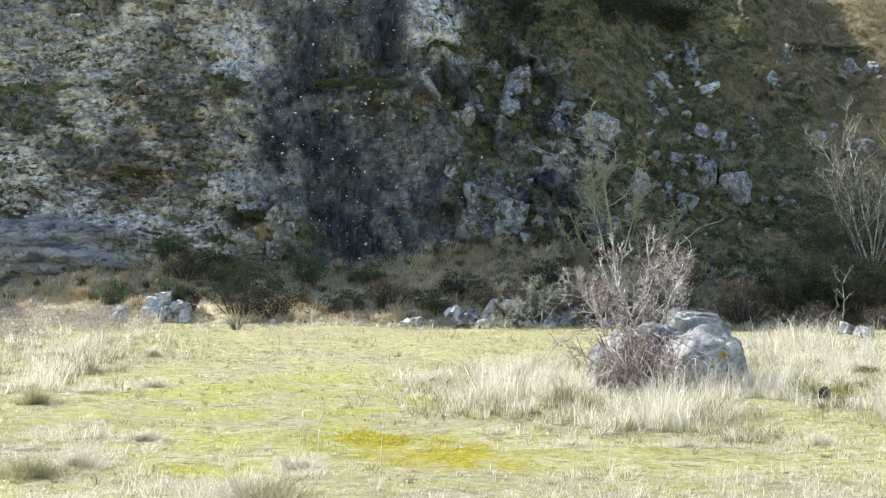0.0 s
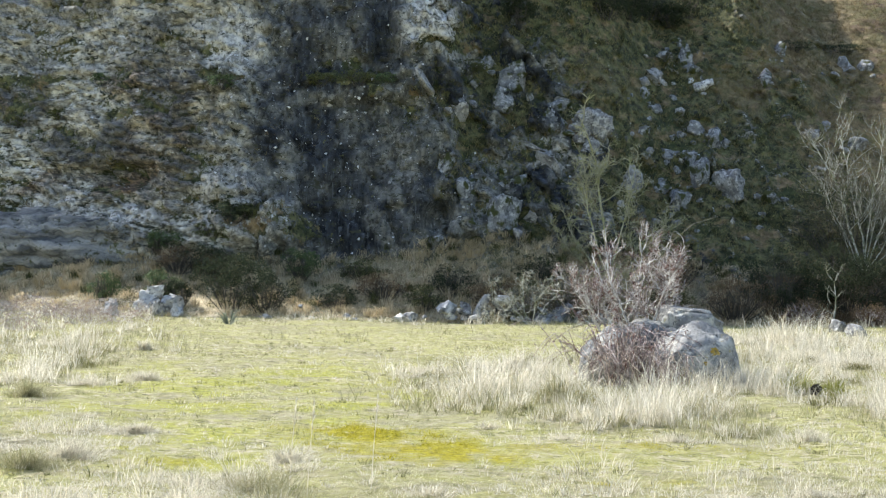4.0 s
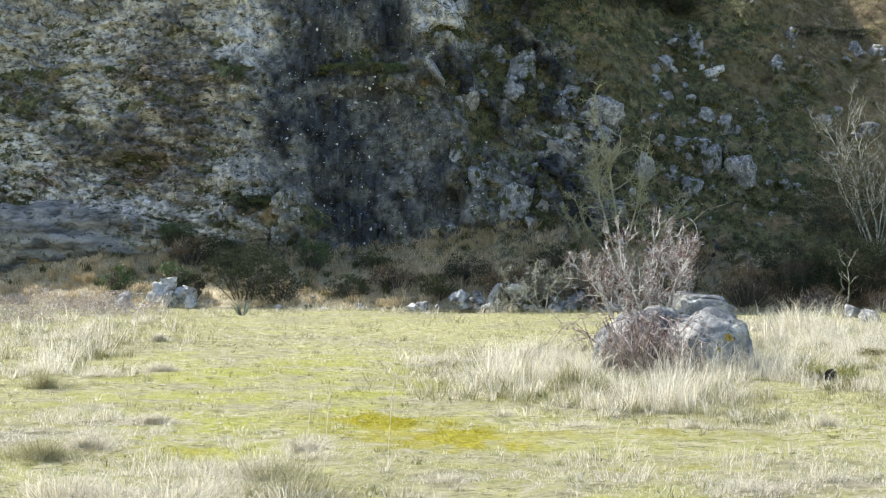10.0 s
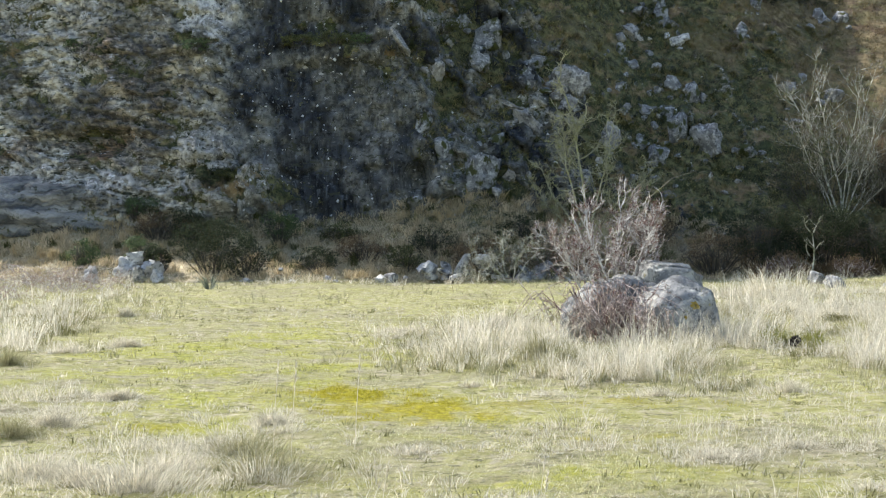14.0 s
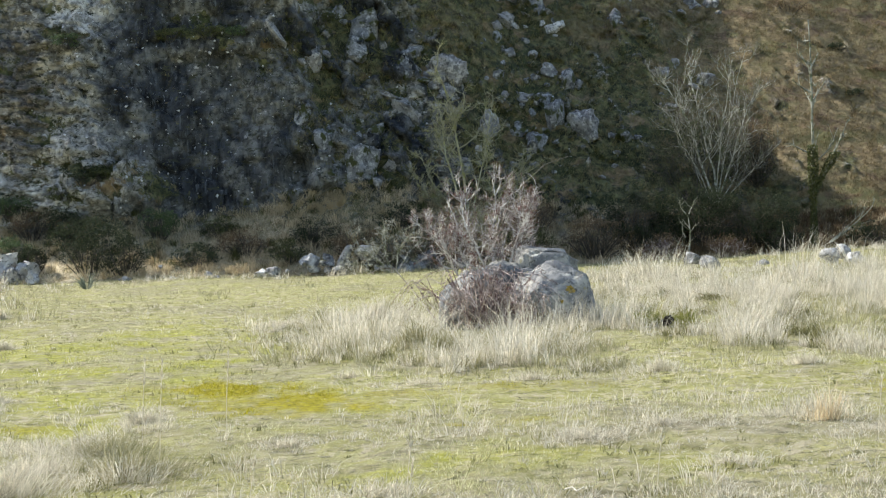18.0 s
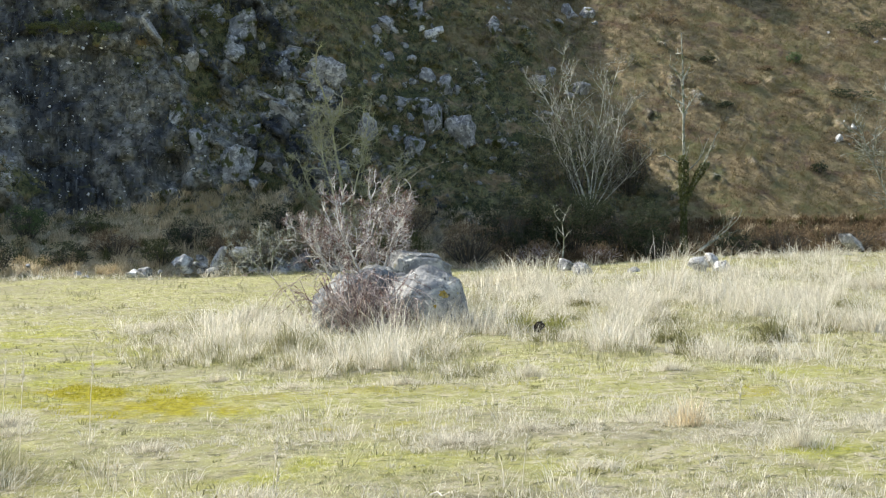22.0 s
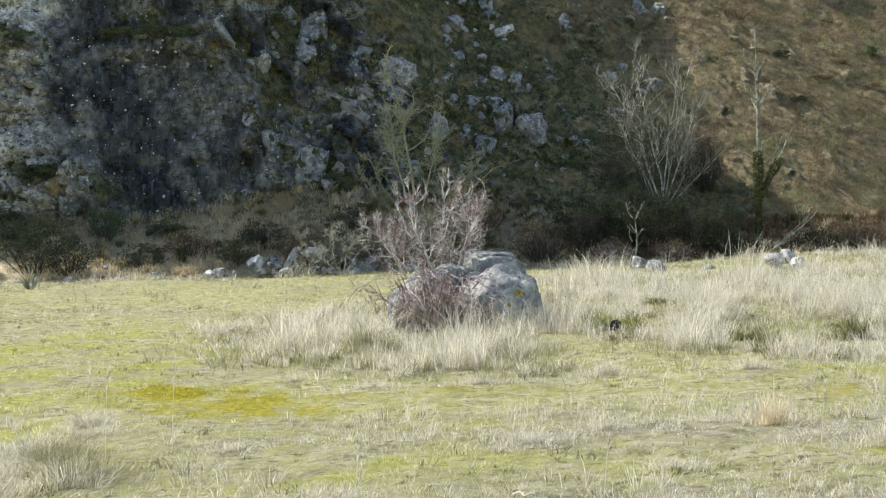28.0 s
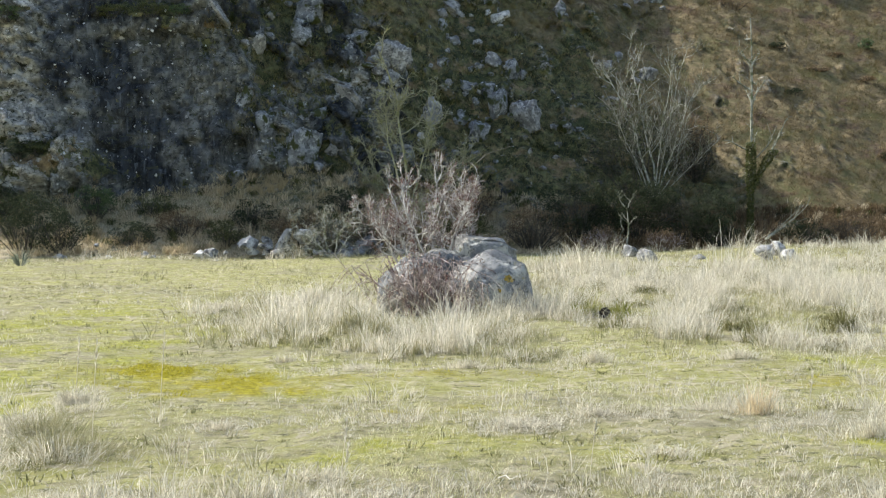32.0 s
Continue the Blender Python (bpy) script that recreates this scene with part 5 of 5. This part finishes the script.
bush(-7.8, 1.9, 1.7, 1.2, LEAF_DARK, DARK, 306, 1500, 0.05)
bush(-4.7, 1.85, 1.25, 0.95, LEAF_GREEN, "rounded green gorse bush on the bank", 307, 1400, 0.045)
bush(-9.9, 2.6, 0.7, 0.65, LEAF_GREEN, "small dark evergreen bush at the cliff foot", 308, 600, 0.05)
bush(-7.2, 3.6, 1.3, 0.55, LEAF_DARK, "low ivy clump on a rock ledge", 309, 900, 0.05, 10, forward=0.1)
bush(-9.0, 1.9, 1.6, 0.8, LEAF_BROWN, BROWN, 310, 700, 0.045, 50)
bush(11.6, 1.5, 2.7, 2.0, LEAF_DARK, DARK, 311, 5200, 0.05, 60)
bush(13.9, 1.6, 2.7, 2.1, LEAF_DARK, DARK, 312, 5600, 0.05, 60)
bush(15.6, 1.3, 2.5, 1.8, LEAF_DARK, DARK, 313, 5000, 0.05, 60)
bush(9.8, 0.95, 2.4, 1.3, LEAF_BROWN, BROWN, 314, 1300, 0.045, 80)
bush(16.2, 0.7, 1.4, 1.0, LEAF_DARK, DARK, 315, 1200, 0.05, 50)
bush(21.3, 0.85, 2.4, 0.95, LEAF_BROWN, BROWN, 316, 1500, 0.045, 90)
bush(24.2, 0.85, 2.4, 0.95, LEAF_BROWN, BROWN, 317, 1500, 0.045, 90)
bush(19.7, 0.7, 1.7, 0.8, LEAF_DARK, DARK, 318, 900, 0.05, 50)
bush(28.0, 1.7, 1.8, 2.2, LEAF_BROWN, BROWN, 319, 1500, 0.045, 80, BARK_GREY)
bush(17.4, 3.9, 1.7, 2.6, LEAF_BROWN, "bare dark thicket on the slope", 321, 2600, 0.045, 90, None, 0.2)
bush(15.0, 3.6, 5.0, 3.0, LEAF_DARK, "loose dark green thicket behind the bare tree", 329, 2600, 0.05, 40, None, -0.1)
bush(3.1, 0.7, 2.0, 1.2, LEAF_BROWN, "grey bare twiggy scrub at the bank's foot", 322, 300, 0.04, 120, BARK_GREY)
bush(4.3, 1.0, 1.8, 1.5, LEAF_BROWN, "grey bare twiggy scrub at the bank's foot", 323, 400, 0.04, 120, BARK_GREY)
bush(6.4, 1.6, 2.6, 1.6, LEAF_BROWN, "bare olive scrub under the lichen tree", 324, 700, 0.045, 120, BARK_LICHEN)
bush(8.2, 1.7, 1.6, 1.2, LEAF_BROWN, BROWN, 325, 800, 0.045, 60)
bush(11.9, 0.55, 1.5, 0.8, LEAF_BROWN, "rusty brown undergrowth at the meadow's edge", 326, 700, 0.045, 60, BARK_RED)
bush(14.2, 0.5, 1.6, 0.7, LEAF_BROWN, "rusty brown undergrowth at the meadow's edge", 327, 800, 0.045, 60, BARK_RED)
bush(26.0, 0.9, 1.4, 1.0, LEAF_BROWN, BROWN, 328, 700, 0.045, 60, BARK_RED)
for i, (bx, bz, bw, bh) in enumerate(((6.85, 12.9, 2.1, 1.3), (9.1, 13.8, 2.3, 1.6), (11.1, 13.9, 1.9, 1.4), (3.2, 12.2, 1.4, 1.1), (8.0, 13.2, 1.6, 1.2), (10.2, 13.2, 1.4, 1.0))):
    bush(bx, bz, bw, bh, LEAF_DARK, "very dark evergreen shrub high on the slope", 340 + i, 1600, 0.06, 20, forward=0.2)
for i, (bx, bz, bw, bh) in enumerate(((23.0, 11.2, 1.8, 0.9), (30.7, 12.6, 2.4, 0.8), (34.0, 10.75, 2.5, 0.9), (25.3, 7.65, 0.9, 0.35), (23.4, 6.45, 0.7, 0.4), (29.8, 7.1, 1.8, 0.55), (28.9, 4.9, 1.9, 0.7), (25.8, 3.6, 0.6, 0.5),
                                      (24.0, 8.8, 0.7, 0.4), (27.2, 7.2, 0.9, 0.3), (18.8, 12.4, 1.8, 0.6), (16.0, 12.1, 1.5, 0.6), (26.7, 8.45, 0.7, 0.3))):
    bush(bx, bz, bw * 1.1, bh * 0.75, LEAF_DARK if i % 3 else LEAF_BROWN, "low dark heathy shrub on the hillside", 360 + i, int(200 + 330 * bw), 0.045, 14, forward=0.02)
for i, (bx, bz, bw, bh) in enumerate(((-8.0, 8.55, 1.0, 0.45), (-4.4, 8.75, 1.3, 0.4), (-3.0, 8.85, 1.3, 0.45), (-1.9, 8.8, 0.8, 0.35), (-16.6, 7.3, 1.5, 0.5), (-14.7, 7.5, 0.9, 0.4), (-13.0, 8.9, 0.9, 0.4), (-7.9, 3.0, 1.3, 0.5), (-6.6, 3.7, 1.1, 0.4), (-9.4, 2.6, 0.8, 0.6), (1.0, 9.6, 1.6, 0.5))):
    bush(bx, bz, bw, bh, LEAF_GREEN if i % 3 == 0 else LEAF_IVY, "dark green scrub clinging to a ledge of the cliff", 390 + i, int(500 * bw), 0.05, 12, forward=0.05)
bush(28.5, 9.0, 0.7, 0.5, LEAF_GREEN, "small bright green shrub on the tan hillside", 380, 450, 0.05, 10, forward=0.05)

# ---------------------------------------------------------------- loose stones along the meadow's edge
PILE = "stones of the left heap"
stone("stone", -9.31, 43.3, 0.42, (0.85, 0.7, 0.8), 61, PALE_ROCK, "grey limestone block in a heap by the shrubs", (0, 0, 15), PILE, 16, 0.34, 4, square=0.7)
stone("stone", -8.86, 43.2, 0.34, (0.42, 0.45, 0.75), 62, PALE_ROCK, "narrow upright grey stone in the heap", (0, 4, 40), PILE, 16, 0.34, 4, square=0.7)
stone("stone", -8.42, 43.4, 0.46, (0.72, 0.6, 0.66), 63, PALE_ROCK, "grey limestone block in a heap by the shrubs", (0, 10, 80), PILE, 16, 0.34, 4, square=0.7)
stone("stone", -8.26, 43.0, 0.2, (0.52, 0.45, 0.48), 64, PALE_ROCK, "smaller pale stone at the foot of the heap", (0, 0, 120), PILE, 16, 0.34, 4, square=0.7)
stone("stone", -10.3, 43.0, 0.25, (0.52, 0.5, 0.6), 65, PALE_ROCK, "single grey stone apart from the heap", (0, 0, 60), PILE, 16, 0.34, 4, square=0.7)
stone("stone", -9.0, 43.45, 0.74, (0.80, 0.7, 0.48), 66, PALE_ROCK, "flat grey stone on top of the heap", (0, -8, 10), PILE, 16, 0.34, 4, square=0.7)
FOOT = "stones along the foot of the bank"
for i, (sx, sz, sw, sh, kind) in enumerate(((0.44, 0.55, 0.58, 0.42, WHITE_ROCK), (2.15, 0.72, 0.75, 0.45, WHITE_ROCK), (1.0, 0.5, 0.36, 0.34, GREY_ROCK), (-1.1, 0.12, 0.66, 0.28, WHITE_ROCK), (-0.72, 0.2, 0.3, 0.28, GREY_ROCK), (3.39, 0.2, 0.9, 0.45, GREY_ROCK),
                                            (4.03, 0.35, 0.6, 0.6, GREY_ROCK), (2.86, 0.14, 0.38, 0.34, GREY_ROCK), (-5.3, 0.08, 0.4, 0.26, GREY_ROCK), (-2.51, 0.06, 0.34, 0.22, GREY_ROCK), (-3.9, 0.06, 0.34, 0.2, WHITE_ROCK), (2.5, 0.5, 0.5, 0.4, GREY_ROCK), (5.2, 0.2, 0.5, 0.4, GREY_ROCK))):
    stone("stone", sx, 43.0 - 0.4 * (sz < 0.3), max(sz - 0.06, 0.5 * sh - 0.12), (sw * 1.25, sw, sh * 1.25), 70 + i, kind, "white-topped broken limestone by the bank" if kind is WHITE_ROCK else "grey limestone half sunk in the grass", (0, 5 * (i % 3), i * 50), FOOT, 16, 0.34, square=0.75)
g_foot = np.random.default_rng(61)
for i in range(26):
    sx = g_foot.uniform(-4.5, 5.5) if i % 4 == 0 else g_foot.uniform(0.2, 4.6)
    sw = g_foot.uniform(0.16, 0.46)
    stone("stone", sx, g_foot.uniform(42.4, 43.1), 0.10 + 0.25 * sw + 0.3 * g_foot.uniform(0, 1) * (i % 3 == 1), (sw * 1.2, sw, sw * g_foot.uniform(0.6, 1.1)), 620 + i, (GREY_ROCK, BLUE_ROCK, PALE_ROCK)[i % 3], "small broken limestone piece among the others at the bank", (0, g_foot.uniform(-15, 15), g_foot.uniform(0, 360)), FOOT, 14, 0.3, 2, square=0.75)
stone("slab", 1.5, 43.0, 0.48, (0.34, 0.25, 1.15), 90, GREY_ROCK, "greenish grey slab leaning against the bank", (0, 28, 0), FOOT, 8, 0.1)
RIGHT = "stones in the long grass"
stone("stone", 14.45, 35.2, 0.28, (0.52, 0.45, 0.5), 91, PALE_ROCK, "white lichened limestone in the long grass", (0, 0, 20), RIGHT, 16, 0.34, square=0.75)
stone("stone", 14.85, 35.4, 0.36, (0.56, 0.5, 0.5), 92, PALE_ROCK, "white lichened limestone in the long grass", (0, 0, 80), RIGHT, 16, 0.34, square=0.75)
stone("stone", 14.95, 34.9, 0.24, (0.55, 0.45, 0.42), 93, WHITE_ROCK, "low white limestone in the long grass", (0, 0, 140), RIGHT, 16, 0.34, square=0.75)
stone("stone", 10.92, 36.4, 0.28, (0.5, 0.45, 0.42), 94, GREY_ROCK, "flat grey stone in the long grass", (0, 0, 40), RIGHT, 16, 0.34, square=0.75)
stone("stone", 11.3, 36.0, 0.15, (0.68, 0.5, 0.45), 95, GREY_ROCK, "flat grey stone in the long grass", (0, 10, 0), RIGHT, 16, 0.34, square=0.75)
stone("stone", 12.73, 35.8, 0.12, (0.36, 0.3, 0.3), 96, GREY_ROCK, "small grey stone in the long grass", (0, 0, 0), RIGHT, 16, 0.34, square=0.75)
stone("slab", 23.4, 43.3, 0.72, (1.15, 0.5, 0.5), 97, GREY_ROCK, "tilted grey slab in the scrub at the meadow's edge", (0, 32, 0), RIGHT, 8, 0.1)


# ---------------------------------------------------------------- tussocks and single plants in the meadow
def tussock(x, y, wide, tall, count, seed, material=None, label="grey straw tussock with bent blades", lean=0.0, width=0.006):
    """A ragged dome of bent blades round one root."""
    g = np.random.default_rng(seed)
    a, r = g.uniform(0, 2 * np.pi, count), np.abs(g.normal(0, 1, count)) * wide * 0.2
    base = np.stack([np.cos(a) * r * 1.3, np.sin(a) * r, np.zeros(count)], -1)
    lump = 0.75 + 0.5 * vnoise(base[:, 0] * 6 + seed, base[:, 1] * 6, 0 * r, seed)
    h = tall * g.uniform(0.35, 1.15, count) * lump * np.exp(-(r / (wide * 0.45)) ** 2)
    out = wide * 0.22 * g.uniform(0, 1.3, count)
    turn = a + g.normal(0, 1.0, count)
    bend = np.stack([np.cos(turn) * out * 1.5 + (lean + g.normal(0, 0.4, count)) * h, np.sin(turn) * out * 1.3, -0.55 * h * g.uniform(0, 1.2, count)], -1)
    v, f = blades(base, h, np.full(count, width) * g.uniform(0.6, 1.4, count), bend, 0.3, seed)
    ob = new("tussock")
    ob.location = (x, y, float(meadow_z(np.array([x]), np.array([y]))[0]) - 0.01)
    tagged(part("blade_sheaf", mesh_from("blade_sheaf", v, f, material or DULL), ob), kind="stuff")
    return tagged(ob, label, "tussock", "tussocks in the meadow")


for i, (tx, ty, tw, th) in enumerate(((-1.68, 8.03, 0.95, 0.30), (-1.57, 9.58, 0.90, 0.32), (-0.99, 8.57, 0.90, 0.28), (-1.62, 8.76, 0.80, 0.24), (-2.43, 8.52, 0.80, 0.26), (-3.12, 10.35, 0.70, 0.26), (-2.95, 10.83, 0.50, 0.22), (-2.04, 8.24, 0.70, 0.22), (-1.29, 9.34, 0.70, 0.24), (-2.79, 12.55, 0.40, 0.15), (-1.19, 10.91, 0.50, 0.16), (-4.75, 15.75, 0.70, 0.28), (-3.91, 18.26, 0.60, 0.22), (-4.50, 17.31, 0.60, 0.20))):
    tussock(tx, ty, tw * 1.25, th * 0.95, 1300, 400 + i, (DULL, DULL, UNDER)[i % 3], lean=0.2, width=0.0036)
for i, (tx, ty, tw, th) in enumerate(((3.91, 8.59, 0.60, 0.18), (4.12, 8.00, 0.60, 0.30), (2.08, 8.91, 0.70, 0.20), (2.65, 7.77, 0.50, 0.16), (-1.10, 10.36, 0.70, 0.20), (-1.00, 8.38, 0.90, 0.30), (-1.34, 9.38, 0.70, 0.26), (-0.02, 9.39, 0.50, 0.15), (2.67, 9.30, 0.50, 0.14), (3.43, 9.30, 0.60, 0.16), (0.54, 7.36, 0.60, 0.16), (4.99, 12.69, 0.50, 0.25), (2.30, 12.69, 0.50, 0.20), (1.28, 12.88, 0.50, 0.20), (0.54, 13.50, 0.50, 0.22), (3.61, 12.94, 0.60, 0.28), (6.64, 14.08, 0.70, 0.30))):
    tussock(tx, ty, tw * 1.1, th * 0.9, 520, 430 + i, DRY if i % 2 else DULL, width=0.0036)
for i, (tx, ty, tw, th) in enumerate(((-0.24, 20.5, 0.6, 0.35), (1.27, 21.6, 0.9, 0.55), (9.4, 20.8, 0.9, 0.5), (12.0, 23.9, 1.2, 0.6), (7.0, 18.6, 0.9, 0.5), (-5.4, 25.0, 0.45, 0.32))):
    tussock(tx, ty, tw, th, 420, 450 + i, width=0.009, label="greenish grey tussock among the dry grass")
g_tuss = np.random.default_rng(77)
for i in range(26):
    ty = g_tuss.uniform(15.0, 26.0)
    tx = g_tuss.uniform(0.27 * ty, 0.58 * ty) if i % 3 else g_tuss.uniform(0.03 * ty, 0.2 * ty)
    if abs(tx - 3.2) > 1.5 or abs(ty - 19.5) > 2.2:
        tussock(tx, ty, g_tuss.uniform(0.5, 0.9), g_tuss.uniform(0.22, 0.38), 420, 480 + i, (UNDER, OLIVE, DULL)[i % 3], ("olive straw hummock among the dry grass", "dark olive tuft among the dry grass", "greyish straw hummock among the dry grass")[i % 3], width=0.008)
tussock(3.80, 9.11, 0.5, 0.36, 170, 470, TAWNY, "tawny orange tuft of dry grass", 0.1)
tussock(5.0, 17.95, 1.0, 0.55, 1300, 471, MOSSY, "mossy green hummock in the long grass", 0, 0.012)
# A solid lump, no hollow: its near-black colour imitates the shade inside.
stone("burrow", 5.02, 17.66, 0.10, (0.17, 0.16, 0.15), 88, HOLE_SOIL, "dark earthy burrow mouth under a mossy hummock", (0, 0, 20), cuts=3, rough=0.3, category="burrow")
tussock(4.5, 18.2, 0.5, 0.4, 200, 472, DRY, "pale dry grass tuft at the boulder's foot")


def spiky_plant(x, y, seed):
    g = np.random.default_rng(seed)
    count = 46
    a = g.uniform(0, 2 * np.pi, count)
    base = np.stack([np.cos(a) * 0.05, np.sin(a) * 0.05, np.zeros(count)], -1)
    h = g.uniform(0.2, 0.55, count)
    bend = np.stack([np.cos(a) * 0.42 * g.uniform(0.3, 1.2, count), np.sin(a) * 0.3, -0.3 * h * g.uniform(0, 1, count)], -1)
    v, f = blades(base, h, np.full(count, 0.045), bend, 0.4, seed)
    ob = new("spiky_plant", mesh_from("spiky_plant", v, f, SPIKE))
    ob.location = (x, y, 0.0)
    tagged(ob, "grey-green spiky rush clump in short turf", "plant")


spiky_plant(-5.75, 37.6, 2)


def stalk(x, y, tall, lean, seed):
    """One tall grass stalk with a feathery head."""
    root = new("grass_stalk")
    root.location = (x, y, -0.02)
    t = Tubes()
    top = np.array((lean, 0, tall))
    t.add([np.zeros(3), top * (0.4, 1, 0.5), top], 0.003, 0.0015, 3)
    part("stem", t.mesh("stem", DRY), root)
    g = np.random.default_rng(seed)
    k = 60
    s = g.uniform(0.72, 1.0, k)
    base = np.stack([lean * s, np.zeros(k), tall * s], -1)
    v, f = blades(base, np.full(k, 0.03), np.full(k, 0.006), g.normal(size=(k, 3)) * 0.012, 0.4, seed, True)
    part("seed_head", mesh_from("seed_head", v, f, DRY), root)
    tagged(root, "single pale dry grass stalk with a seed head", "grass stalk", "grass stalks")


for i, (sx, sy, st, sl) in enumerate(((-0.84, 8.95, 0.7, 0.04), (-1.01, 9.44, 0.66, 0.04), (0.65, 7.14, 0.41, 0.04), (2.02, 7.11, 0.38, 0.04), (-0.2, 7.55, 0.25, 0.04), (3.77, 8.22, 0.47, 0.04), (-0.44, 9.53, 0.68, 0.04), (0.64, 6.94, 0.31, 0.04))):
    stalk(sx, sy, st, sl, 500 + i)
stick = Tubes()
stick.add([np.array(p) for p in ((1.53, 7.21, 0.040), (1.56, 7.15, 0.065), (1.57, 7.08, 0.055), (1.60, 7.02, 0.085))], 0.005, 0.003, 5)
tagged(new("dead_stick", stick.mesh("dead_stick", BARK_WHITE)), "short bleached stick lying on the turf", "stick")
